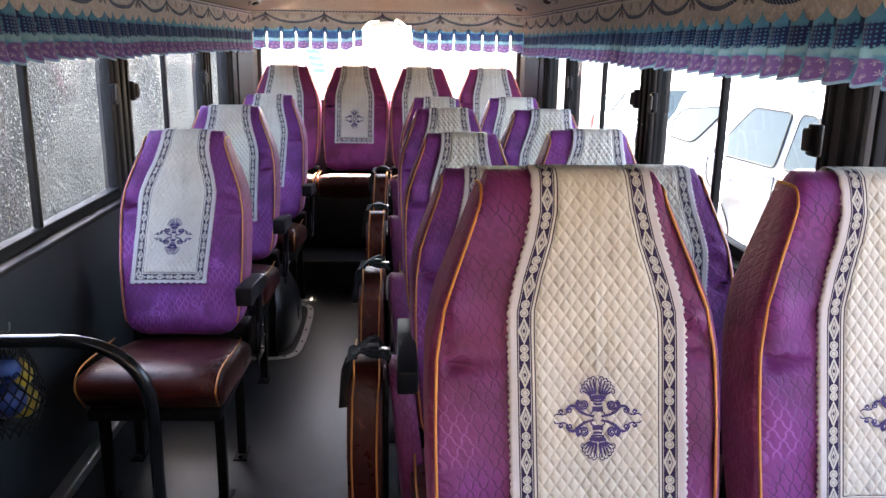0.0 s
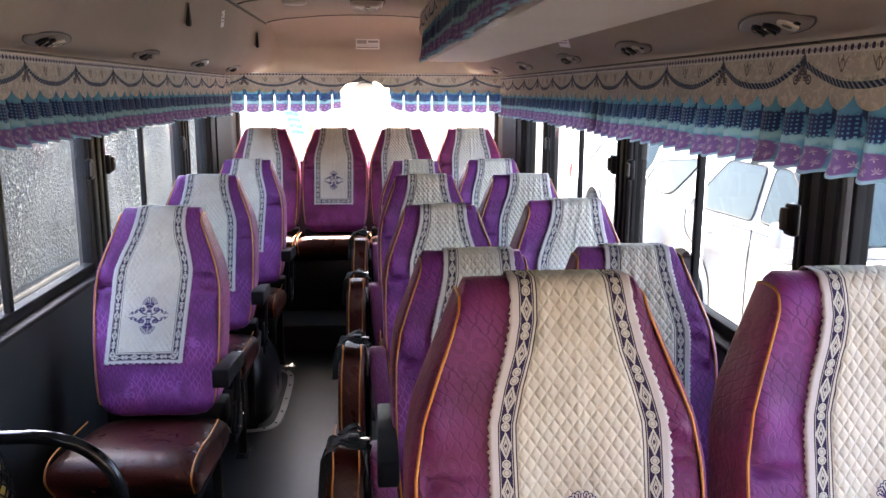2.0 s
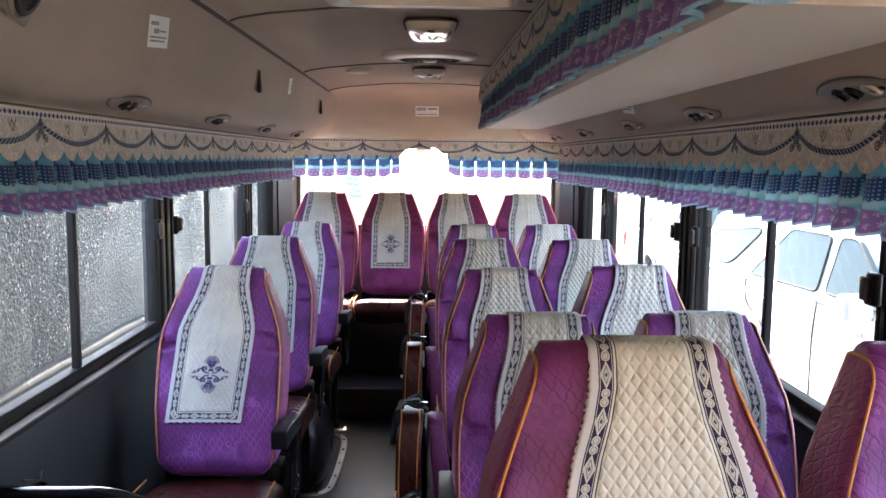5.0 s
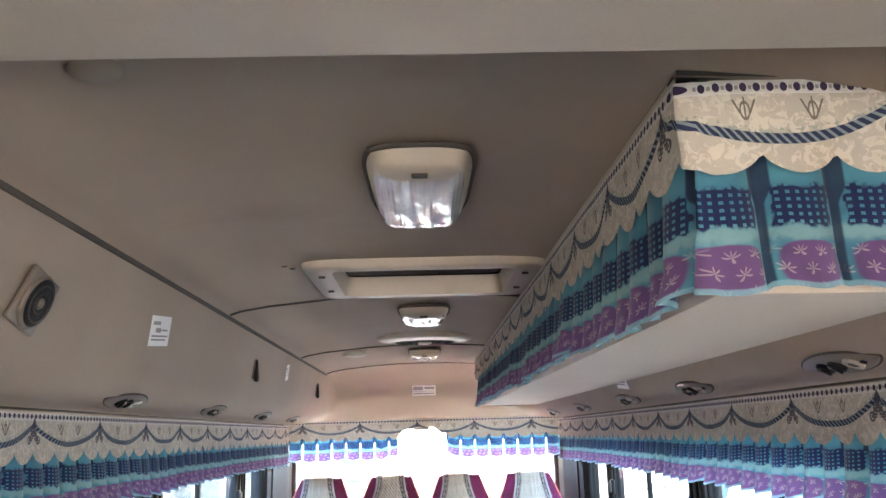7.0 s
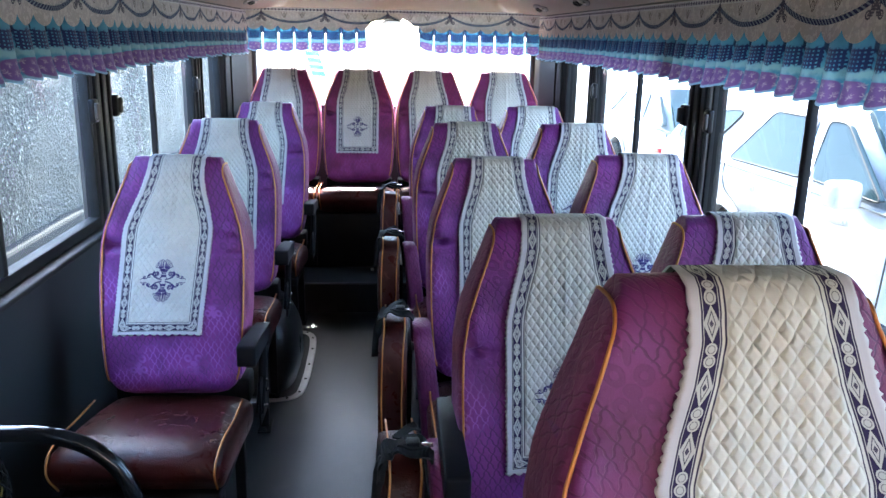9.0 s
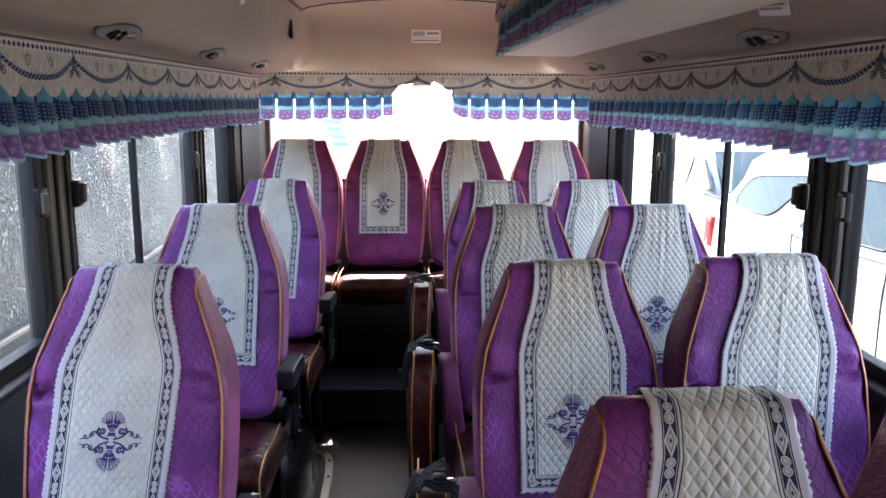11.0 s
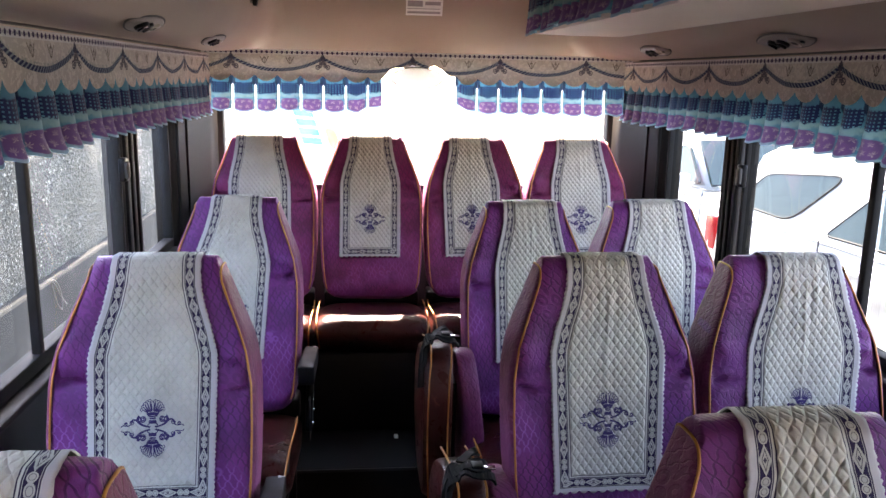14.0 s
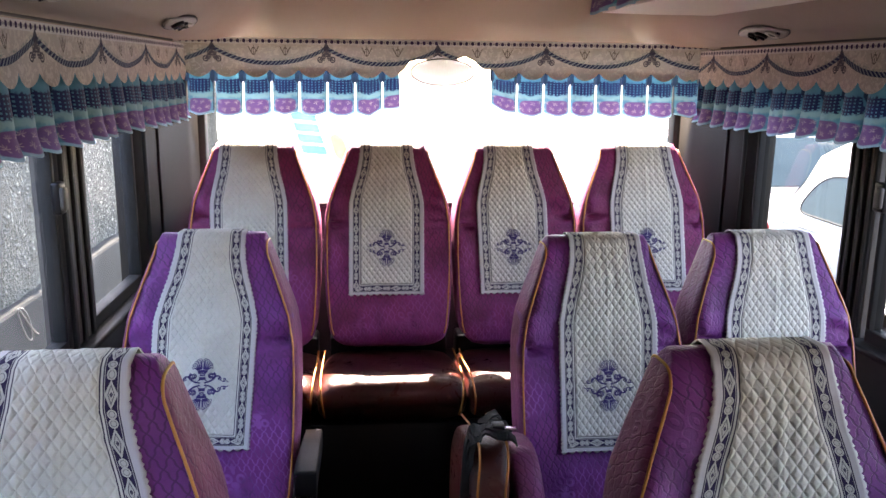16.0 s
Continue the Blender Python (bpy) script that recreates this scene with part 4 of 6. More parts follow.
def towel_mesh(cover):
    bm = bmesh.new()
    le, lp = bm.loops.layers.uv.new("edge"), bm.loops.layers.uv.new("plane")
    zs = [(z, False) for z in np.linspace(TOWEL_Z0, 1.0, 176)] + [(z, False) for z in (1.008, 1.016, 1.023, 1.028, 1.030)] + [(z, True) for z in (1.030, 1.027, 1.02, 1.005)] + [(z, True) for z in np.linspace(0.99, 0.88, 8)]
    cols = 76
    grid, info, run = [], [], 0.0
    last = None
    for z, back in zs:
        hw, off = towel_half(z, cover), towel_off(z, cover)
        here = seat_front(0, z, 0, back)
        run += (here - last).length if last is not None else 0.0
        last = here
        row, irow = [], []
        for c in range(cols + 1):
            f = 2 * c / cols - 1
            x = f * hw
            edge = hw - abs(x)
            if c in (0, cols):
                x += math.copysign(0.0085 * (abs(math.sin(run * math.pi / 0.0195)) ** 0.8 - 0.6), f)
            p = seat_front(x + off, z, towel_lift(x, z, run, edge, cover) + (0.001 + 0.0035 * max(0.0, noise.noise(Vector((f * 3, run * 14, cover.seed + 5))))) * abs(f) ** 6, back)
            if z > 1.02:
                p.z += 0.005
            if run == 0:
                p.z -= 0.0070 * (abs(math.sin(x * math.pi / 0.0195)) - 0.6)
            row.append(bm.verts.new(p))
            irow.append(((max(edge, 0), run), (x, run)))
        grid.append(row)
        info.append(irow)
    for r in range(len(grid) - 1):
        for c in range(cols):
            ids = ((r, c), (r, c + 1), (r + 1, c + 1), (r + 1, c))
            f = bm.faces.new([grid[a][b] for a, b in ids])
            for loop, (a, b) in zip(f.loops, ids):
                loop[le].uv, loop[lp].uv = info[a][b]
    # turn the hem down to the seat, so that the cloth has thickness
    rim = [(grid[r][0], info[r][0]) for r in range(len(grid))][::-1] + [(grid[0][c], info[0][c]) for c in range(1, cols + 1)] + [(grid[r][cols], info[r][cols]) for r in range(1, len(grid))]
    low = []
    for v, _ in rim:
        w, h, yc = seat_section(min(max(v.co.z, 0.42), 1.03))
        toward = Vector((0, yc - v.co.y, 0))
        low.append(bm.verts.new(v.co + toward.normalized() * 0.005 if toward.length > 0.006 else v.co - Vector((0, 0, 0.005))))
    for k in range(len(rim) - 1):
        f = bm.faces.new((rim[k][0], low[k], low[k + 1], rim[k + 1][0]))
        for loop, src in zip(f.loops, (rim[k][1], rim[k][1], rim[k + 1][1], rim[k + 1][1])):
            loop[le].uv, loop[lp].uv = src
    bmesh.ops.recalc_face_normals(bm, faces=bm.faces)
    return bm


def on_cover(x, z, c):
    run, up = (z + 0.72 - TOWEL_Z0) * 1.035, 0.72 + z
    return seat_front(x + towel_off(up, c), up, towel_lift(x, up, run, towel_half(up, c) - abs(x), c) + 0.0022)


def ribbon(bm, pts, w0, w1, c):
    """A flat tapering stroke on the front of the cover, points in metres from the ornament's middle."""
    n = len(pts)
    vs = []
    for k, (x, z) in enumerate(pts):
        a, b = pts[max(k - 1, 0)], pts[min(k + 1, n - 1)]
        dx, dz = b[0] - a[0], b[1] - a[1]
        l = math.hypot(dx, dz) or 1
        w = (w0 + (w1 - w0) * k / (n - 1)) / 2
        vs.append([bm.verts.new(on_cover((x + s * dz / l * w * 1.35) * 0.95, (z - s * dx / l * w * 1.35) * 0.97, c)) for s in (-1, 1)])
    for a, b in zip(vs, vs[1:]):
        bm.faces.new((a[0], a[1], b[1], b[0]))


def spiral(cx, cz, r0, r1, a0, turns, n=26):
    return [(cx + (r0 + (r1 - r0) * k / n) * math.cos(a0 + turns * 2 * math.pi * k / n), cz + (r0 + (r1 - r0) * k / n) * math.sin(a0 + turns * 2 * math.pi * k / n)) for k in range(n + 1)]


def emblem_mesh(cover):
    """Two shell fans over little urns, and four branching scrolls that taper to the sides."""
    bm = bmesh.new()
    ell = lambda cx, cz, a, b, n=17: [(cx + a * math.cos(t), cz + b * math.sin(t)) for t in np.linspace(0, 2 * math.pi, n)]
    for sz in (-1, 1):
        for k in range(11):
            a = math.radians(90 + (k - 5) * 15.5)
            base = (0.010 * math.cos(a), 0.0300 + 0.002 * math.sin(a))
            tip = (0.0215 * math.cos(a), 0.0315 + 0.0215 * math.sin(a))
            if k == 5:
                for s in (-1, 1):
                    ribbon(bm, [(s * 0.0012, sz * 0.034), (s * 0.0030, sz * 0.045), (s * 0.0012, sz * 0.053)], 0.0012, 0.0012, cover)
                continue
            ribbon(bm, [(base[0], sz * base[1]), ((base[0] + tip[0]) / 2, sz * (base[1] + tip[1]) / 2), (tip[0], sz * tip[1])], 0.0024, 0.0014, cover)
            ribbon(bm, [(tip[0] + 0.0030 * math.cos(b), sz * (tip[1] + 0.0030 * math.sin(b))) for b in np.linspace(a - 1.9, a + 1.9, 8)], 0.0011, 0.0011, cover)
        ribbon(bm, [(x, sz * (0.0290 - 14.0 * x * x)) for x in np.linspace(-0.0115, 0.0115, 9)], 0.0030, 0.0030, cover)
        ribbon(bm, ell(0, sz * 0.0245, 0.0088, 0.0018), 0.0020, 0.0020, cover)
        ribbon(bm, [(-0.0060, sz * 0.0195), (0, sz * 0.0185), (0.0060, sz * 0.0195)], 0.0022, 0.0022, cover)
        ribbon(bm, [(-0.0075, sz * 0.0128), (0, sz * 0.0118), (0.0075, sz * 0.0128)], 0.0048, 0.0048, cover)
        for sx in (-1, 1):
            for x0, z0, r, a0, tr, w in ((0.0193, 0.0182, 0.0066, 0.2, 1.9, 0.0021), (0.0400, 0.0105, 0.0044, 2.8, -1.6, 0.0016), (0.0520, 0.0090, 0.0033, 2.8, -1.5, 0.0013)):
                ribbon(bm, [(sx * x, sz * z) for x, z in spiral(x0, z0, 0.0010, r, a0, tr, 22)], w * 0.8, w, cover)
            for path, w0, w1 in (([(0.0045, 0.0030, 0), (0.0120, 0.0038, 0), (0.0210, 0.0072, 0), (0.0275, 0.0125, 0), (0.0290, 0.0185, 0), (0.0255, 0.0232, 0)], 0.0016, 0.0048),
                                 ([(0.0275, 0.0125, 0), (0.0330, 0.0165, 0), (0.0400, 0.0160, 0), (0.0450, 0.0110, 0)], 0.0036, 0.0014),
                                 ([(0.0440, 0.0065, 0), (0.0500, 0.0052, 0), (0.0565, 0.0062, 0), (0.0610, 0.0046, 0), (0.0615, 0.0028, 0)], 0.0016, 0.0012),
                                 ([(0.0050, 0.0095, 0), (0.0090, 0.0075, 0), (0.0095, 0.0035, 0), (0.0060, 0.0015, 0)], 0.0012, 0.0018)):
                ribbon(bm, [(sx * p.x, sz * p.y) for p in smooth_path(path, 4)], w0, w1, cover)
    return bm


def cushion_mesh(width=0.405, z1=0.435):
    """A padded leather seat cushion with a rolled front edge."""
    rings = []
    n = 28
    for y, hh, lift, sc in ((-0.455, 0.030, -0.030, 0.90), (-0.450, 0.048, -0.016, 0.955), (-0.437, 0.062, 0.0, 0.985), (-0.41, 0.070, 0.008, 1.0), (-0.34, 0.068, 0.006, 1.0), (-0.22, 0.062, -0.008, 1.0), (-0.10, 0.060, -0.026, 0.995), (-0.01, 0.056, -0.042, 0.97), (0.03, 0.040, -0.050, 0.93)):
        ring = []
        for k in range(n):
            a = 2 * math.pi * k / n
            c, s = math.cos(a), math.sin(a)
            x = width / 2 * sc * math.copysign(abs(c) ** 0.42, c)
            z = z1 - 0.065 + lift + hh * math.copysign(abs(s) ** 0.55, s)
            z += 0.003 * noise.noise(Vector((x * 9, y * 9, 1)))
            under = max(0.0, min(1.0, (z1 - 0.045 - z) / 0.08)) * max(0.0, (-0.33 - y) / 0.125)
            ring.append((x, y + 0.085 * under, z))
        rings.append(ring)
    bm = loft(rings)
    bmesh.ops.recalc_face_normals(bm, faces=bm.faces)
    return bm


def cushion_piping(sx, width=0.405, z1=0.435):
    return tube(smooth_path([(sx * (width / 2 - 0.010), -0.13, z1 - 0.008), (sx * (width / 2 - 0.008), -0.24, z1 - 0.004), (sx * (width / 2 - 0.010), -0.36, z1 + 0.006), (sx * (width / 2 - 0.012), -0.425, z1 - 0.004), (sx * (width / 2 - 0.016), -0.449, z1 - 0.04), (sx * (width / 2 - 0.02), -0.408, z1 - 0.10)]), 0.0028, 6)


def armrest_parts(seat, sx, out=0.228, dy=0.0, dz=0.0, rise=0.0):
    """A flat-topped folding armrest on a side bracket."""
    x = sx * out
    a = part("armrest", tube([(0, 0, 0), (0, 0, 0.001)], 0.001, 3), BLACK, seat, "black moulded folding armrest")
    bm = bmesh.new()
    rings = []
    for y, z, hw, hh in ((0.035, 0.562, 0.010, 0.012), (0.02, 0.566, 0.020, 0.022), (-0.07, 0.578, 0.022, 0.024), (-0.16, 0.588, 0.023, 0.026), (-0.232, 0.592, 0.024, 0.027), (-0.240, 0.592, 0.022, 0.025), (-0.242, 0.592, 0.018, 0.021)):
        rings.append([(x + hw * math.copysign(abs(math.cos(t)) ** 0.16, math.cos(t)), y + dy, z + dz + rise * (y + 0.242) + hh * math.copysign(abs(math.sin(t)) ** 0.16, math.sin(t))) for t in (2 * math.pi * (k + 0.5) / 24 for k in range(24))])
    a.data = mesh_of(loft(rings), BLACK)
    if sx > 0:
        plate = part("hinge_plate", box(x - 0.012, x - 0.006, -0.03, 0.09, 0.30, 0.43, 0.002), BLACK, a, "black steel recliner plate")
        for by, bz in ((0.045, 0.405), (0.065, 0.365), (0.030, 0.335), (-0.005, 0.350)):
            bolt = bmesh.new()
            bmesh.ops.create_cone(bolt, cap_ends=True, segments=8, radius1=0.0065, radius2=0.005, depth=0.008, matrix=Matrix.Translation((x - 0.002, by, bz)) @ Matrix.Rotation(math.pi / 2, 4, "Y"))
            part("bolt", bolt, CHROME, plate, "bright steel bolt")
    part("bracket", tube(smooth_path([(x - sx * 0.006, 0.02, 0.57), (x - sx * 0.006, 0.03, 0.50), (x - sx * 0.010, 0.02, 0.40), (x - sx * 0.012, -0.02, 0.33)]), 0.012, 8), BLACK, a)
    pivot = bmesh.new()
    bmesh.ops.create_cone(pivot, cap_ends=True, segments=14, radius1=0.016, radius2=0.013, depth=0.014, matrix=Matrix.Translation((x + sx * 0.012, 0.015, 0.575)) @ Matrix.Rotation(math.pi / 2, 4, "Y"))
    part("pivot_cap", pivot, STEEL, a)


def leg_mesh(x, y, lean):
    bm = box(x - 0.014, x + 0.014, y - 0.014, y + 0.014, 0.006, 0.31, 0.003)
    bmesh.ops.translate(bm, verts=[v for v in bm.verts if v.co.z > 0.2], vec=(0, lean, 0))
    return bm


def foot_mesh(x, y):
    bm = box(x - 0.022, x + 0.022, y - 0.05, y + 0.05, 0.0, 0.006, 0.002)
    for yy in (-0.036, 0.036):
        bmesh.ops.create_cone(bm, cap_ends=True, segments=6, radius1=0.009, radius2=0.007, depth=0.009, matrix=Matrix.Translation((x, y + yy, 0.010)))
    return bm


def seat_thing(label, cloth, side, arm, cover, height=0.0, legs=True, group="bus seats"):
    s = thing("bus_seat", label, "bus seat", group=group)
    b = part("backrest", backrest_mesh(cover.seed), cloth, s)
    for sx in (-1, 1):
        part("side_gusset", side_panel_mesh(sx), side, b, "plum velour side panel")
        part("piping", tube(seam_points(sx, 0.46, 0.985), 0.0022, 6), PIPING, b, "bright orange piped seam")
    tw = part("seat_cover", towel_mesh(cover), TOWEL, s, "white quilted cotton cover with a violet chain border")
    tagged(part("ornament", emblem_mesh(cover), INK, tw, "", False), "violet printed scroll ornament", kind="stuff")
    c = part("cushion", cushion_mesh(), LEATHER, s, "glossy burgundy leather cushion")
    for sx in (-1, 1):
        part("piping", cushion_piping(sx), PIPING, c, "orange piped seam")
    part("shell", box(-0.165, 0.165, 0.115, 0.135, 0.34, 0.62, 0.01), BLACK, s, "black moulded back shell")
    part("hinge_frame", box(-0.185, 0.185, 0.00, 0.09, 0.345, 0.425, 0.008), BLACK, s, "black metal hinge frame")
    if arm:
        armrest_parts(s, *arm)
    if legs:
        part("seat_frame", box(-0.185, 0.185, -0.40, 0.06, 0.285 + 0.0, 0.318, 0.006), BLACK, s, "black steel seat frame")
        for x in (-0.165, 0.165):
            for y, lean in ((-0.33, 0.0), (-0.06, 0.0)):
                part("leg", leg_mesh(x, y, lean), BLACK, s, "black steel leg")
                part("foot_plate", foot_mesh(x, y), BLACK, s, "bolted steel foot plate")
            if height:
                part("plinth_rail", box(x - 0.03, x + 0.03, -0.40, 0.05, -height, 0.0, 0.004), BLACK, s)
    return s


SINGLE = "purple velour bus seat with white cover on burgundy cushion, black armrest"
AISLE = "purple velour aisle seat with white quilted cover"
INNER = "purple velour window seat with white quilted cover"
HIGH = "purple velour seat on raised rail, white quilted cover"
BENCH = "plum velour rear bench seat with white quilted cover"


def put_seat(seat, x, y, z=0.0, turn=0.0, wide=1.0, tall=1.0):
    seat.matrix_basis = pose(x, y, z, 0, 0, turn) @ Matrix.Diagonal((wide, 1, tall, 1))


# single seats along the door side
for x, y, turn, wide, tall, cover in ((-0.617, 2.945, -0.8, 0.975, 0.990, Cover(-0.026, 0.105, 0.073, 0.116, 0.1135, 1.0)),
                                      (-0.650, 3.810, 0.8, 1.0, 1.0, Cover(0.001, 0.005, 0.083, 0.119, 0.114, 2.0)),
                                      (-0.614, 4.625, -0.5, 0.960, 0.997, Cover(-0.017, 0.060, 0.075, 0.113, 0.110, 3.0))):
    put_seat(seat_thing(SINGLE, PURPLE, MAROON, (1,), cover), x, y, 0, turn, wide, tall)
# seats on the aisle
for k, (x, y, turn, wide, tall, cover) in enumerate(((0.260, 2.225, 0.6, 0.960, 0.988, Cover(0.009, 0.010, 0.082, 0.114, 0.110, 4.0)),
                                                     (0.250, 3.030, -0.7, 0.970, 0.981, Cover(0.006, 0.000, 0.075, 0.112, 0.108, 5.0)),
                                                     (0.244, 3.800, 0.5, 1.0, 1.0, Cover(0.005, 0.020, 0.080, 0.117, 0.108, 6.0)),
                                                     (0.242, 4.560, -0.3, 0.945, 0.997, Cover(0.013, 0.008, 0.084, 0.114, 0.110, 7.0)))):
    arm = (-1, 0.210, 0.07, 0.022, 0.22) if k == 0 else None
    put_seat(seat_thing(AISLE + (", black armrest" if arm else ""), PURPLE, MAROON, arm, cover), x, y, 0, turn, wide, tall)
# seats at the windows
for x, y, turn, wide, tall, cover in ((0.618, 2.215, -0.8, 0.975, 0.995, Cover(0.008, 0.025, 0.075, 0.115, 0.111, 8.0)),
                                      (0.657, 2.985, 0.9, 1.0, 1.0, Cover(-0.004, 0.110, 0.079, 0.116, 0.111, 9.0)),
                                      (0.654, 3.800, -0.6, 1.0, 1.0, Cover(0.008, 0.080, 0.082, 0.119, 0.113, 10.0)),
                                      (0.637, 4.560, 0.5, 1.0, 1.0, Cover(0.000, 0.040, 0.086, 0.114, 0.110, 11.0))):
    put_seat(seat_thing(INNER, PURPLE, MAROON, None, cover), x, y, 0, turn, wide, tall)
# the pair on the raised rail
# the first takes the velour copy that has its warmer light in the colour
for x, y, turn, cloth, cover in ((0.274, 1.475, 0.5, PURPLE_WARMCAST, Cover(0.027, -0.012, 0.080, 0.1165, 0.114, 12.0)), (0.712, 1.48, -0.5, PURPLE, Cover(0.010, 0.020, 0.082, 0.1165, 0.113, 13.0))):
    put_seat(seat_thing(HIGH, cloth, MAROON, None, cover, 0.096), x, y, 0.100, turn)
# the rear bench
for x, turn, wide, cover in ((-0.612, 0.4, 1.0, Cover(-0.013, -0.015, 0.085, 0.113, 0.112, 14.0)), (-0.204, -0.3, 1.0, Cover(-0.006, 0.008, 0.080, 0.113, 0.113, 15.0)),
                             (0.197, 0.4, 0.99, Cover(-0.011, -0.030, 0.077, 0.110, 0.108, 16.0)), (0.606, -0.4, 1.04, Cover(0.013, -0.015, 0.084, 0.112, 0.112, 17.0))):
    put_seat(seat_thing(BENCH, PLUM, PLUM, None, cover, 0, False, "rear bench seats"), x, 5.37, 0.133, turn, wide)
box_ob = thing("bench_box", "black box carrying the rear bench cushions", "bench box")
part("front_panel", box(-0.93, 0.93, 4.97, 4.99, 0.156, 0.445, 0.004), BLACK, box_ob)
part("top_panel", box(-0.93, 0.93, 4.995, 5.60, 0.415, 0.4345, 0.004), BLACK, box_ob)
for x in (-0.42, 0.0, 0.42):
    part("rib", box(x - 0.008, x + 0.008, 4.962, 4.9695, 0.17, 0.43, 0.002), BLACK, box_ob)


# ---- folded jump seats beside the aisle ----
def pad(x0, x1, y0, y1, z0, z1, curve=0.0, slant=0.0, drop=0.0):
    rings = []
    n = 24
    for f in (0.0, 0.04, 0.14, 0.35, 0.65, 0.86, 0.96, 1.0):
        x = x0 + (x1 - x0) * f
        k = 1 - 0.30 * (abs(2 * f - 1) ** 5)
        ring = []
        for i in range(n):
            a = 2 * math.pi * i / n
            c, s = math.cos(a), math.sin(a)
            y = (y0 + y1) / 2 + (y1 - y0) / 2 * (0.88 + 0.12 * k) * math.copysign(abs(c) ** 0.62, c)
            z = (z0 + z1) / 2 + (z1 - z0) / 2 * (0.90 + 0.10 * k) * math.copysign(abs(s) ** 0.72, s)
            z -= drop * max(0.0, (y - y0) / (y1 - y0)) ** 1.3 * (z - z0) / (z1 - z0)
            ring.append((x + slant * (z1 - z) + curve * math.sin(math.pi * (z - z0) / (z1 - z0)) + 0.002 * noise.noise(Vector((x * 30, y * 9, z * 12))), y, z))
        rings.append(ring)
    bm = loft(rings)
    bmesh.ops.recalc_face_normals(bm, faces=bm.faces)
    return bm


def jump_seat():
    j = thing("jump_seat", "folded jump seat, burgundy leather and purple velour pads strapped", "jump seat", group="folded jump seats")
    c = part("cushion", pad(-0.088, -0.012, -0.005, 0.36, 0.20, 0.657, -0.006, 0.0, 0.10), LEATHER, j, "upright burgundy leather cushion")
    for x in (-0.076, -0.022):
        part("piping", tube(smooth_path([(x, 0.006, 0.22), (x - 0.004, -0.004, 0.30), (x - 0.007, -0.006, 0.42), (x - 0.004, -0.004, 0.56), (x, 0.000, 0.620), (x, 0.022, 0.651), (x, 0.12, 0.640), (x, 0.28, 0.600)]), 0.0024, 6), PIPING, c, "orange piped seam")
    part("hinge_plate", box(-0.013, -0.001, 0.05, 0.33, 0.16, 0.54, 0.003), BLACK, j, "black steel hinge plate")
    part("backrest", pad(-0.006, 0.046, 0.01, 0.35, 0.20, 0.632, 0.008, 0.09, 0.09), MAROON, j, "folded purple velour backrest")
    bm = bmesh.new()
    # thin webbing pulled flat over the top, with one loose turn
    for path, w in (([(-0.096, 0.050, 0.605), (-0.092, 0.052, 0.640), (-0.074, 0.054, 0.660), (-0.048, 0.054, 0.664), (-0.018, 0.056, 0.660), (0.002, 0.052, 0.640)], 0.060),
                    ([(-0.080, 0.050, 0.655), (-0.060, 0.056, 0.668), (-0.036, 0.046, 0.670), (-0.014, 0.054, 0.664)], 0.026),
                    ([(-0.062, 0.090, 0.660), (-0.040, 0.110, 0.668), (-0.022, 0.130, 0.662)], 0.022)):
        pts = smooth_path(path, 4)
        rings = []
        for i, p in enumerate(pts):
            d = (pts[min(i + 1, len(pts) - 1)] - pts[max(i - 1, 0)]).normalized()
            tilt = 0.4 * noise.noise(Vector((i * 0.31, w * 90, 5)))
            across = Vector((0, math.cos(tilt), math.sin(tilt))) if abs(d.y) < 0.75 else Vector((1, 0, 0))
            side = (across - d * d.dot(across)).normalized() * (w / 2 * (1 + 0.25 * noise.noise(Vector((i * 0.5, 1, w)))))
            up = side.cross(d).normalized() * 0.0022
            rings.append([p - side - up, p + side - up, p + side + up, p - side + up])
        loft(rings, True, True, bm)
    bmesh.ops.recalc_face_normals(bm, faces=bm.faces)
    strap = part("strap", bm, RUBBER, j, "crumpled black webbing strap", False)
    part("buckle", box(-0.046, -0.022, 0.040, 0.066, 0.666, 0.676, 0.003), BLACK, strap, "black plastic belt buckle")
    part("tongue", box(-0.020, 0.002, 0.046, 0.060, 0.664, 0.668, 0.0015), CHROME, strap, "bright metal belt tongue")
    part("strap_end", loft([[(x, y, z), (x + w, y + 0.004, z), (x + w, y + 0.009, z), (x, y + 0.005, z)] for x, y, z, w in ((-0.094, 0.044, 0.650, 0.024), (-0.104, 0.034, 0.625, 0.022), (-0.108, 0.026, 0.575, 0.021), (-0.110, 0.020, 0.540, 0.020))]), RUBBER, strap, "hanging black webbing end")
    part("post", box(-0.030, -0.002, 0.14, 0.18, 0.006, 0.24, 0.003), BLACK, j, "black steel post")
    part("foot_plate", box(-0.05, 0.02, 0.10, 0.22, 0.0, 0.006, 0.002), BLACK, j)
    return j


js = jump_seat()
js.matrix_basis = pose(0.022, 2.09, 0, 0, 0, 1.5) @ Matrix.Diagonal((1, 1, 0.975, 1))
for y, a, x, tall in ((2.84, -1.0, 0.012, 0.985), (3.66, 1.0, 0.008, 1.01), (4.30, 0.0, 0.012, 1.095)):
    copy_thing(js, pose(x, y, 0, 0, 0, a) @ Matrix.Diagonal((1, 1, tall, 1)))

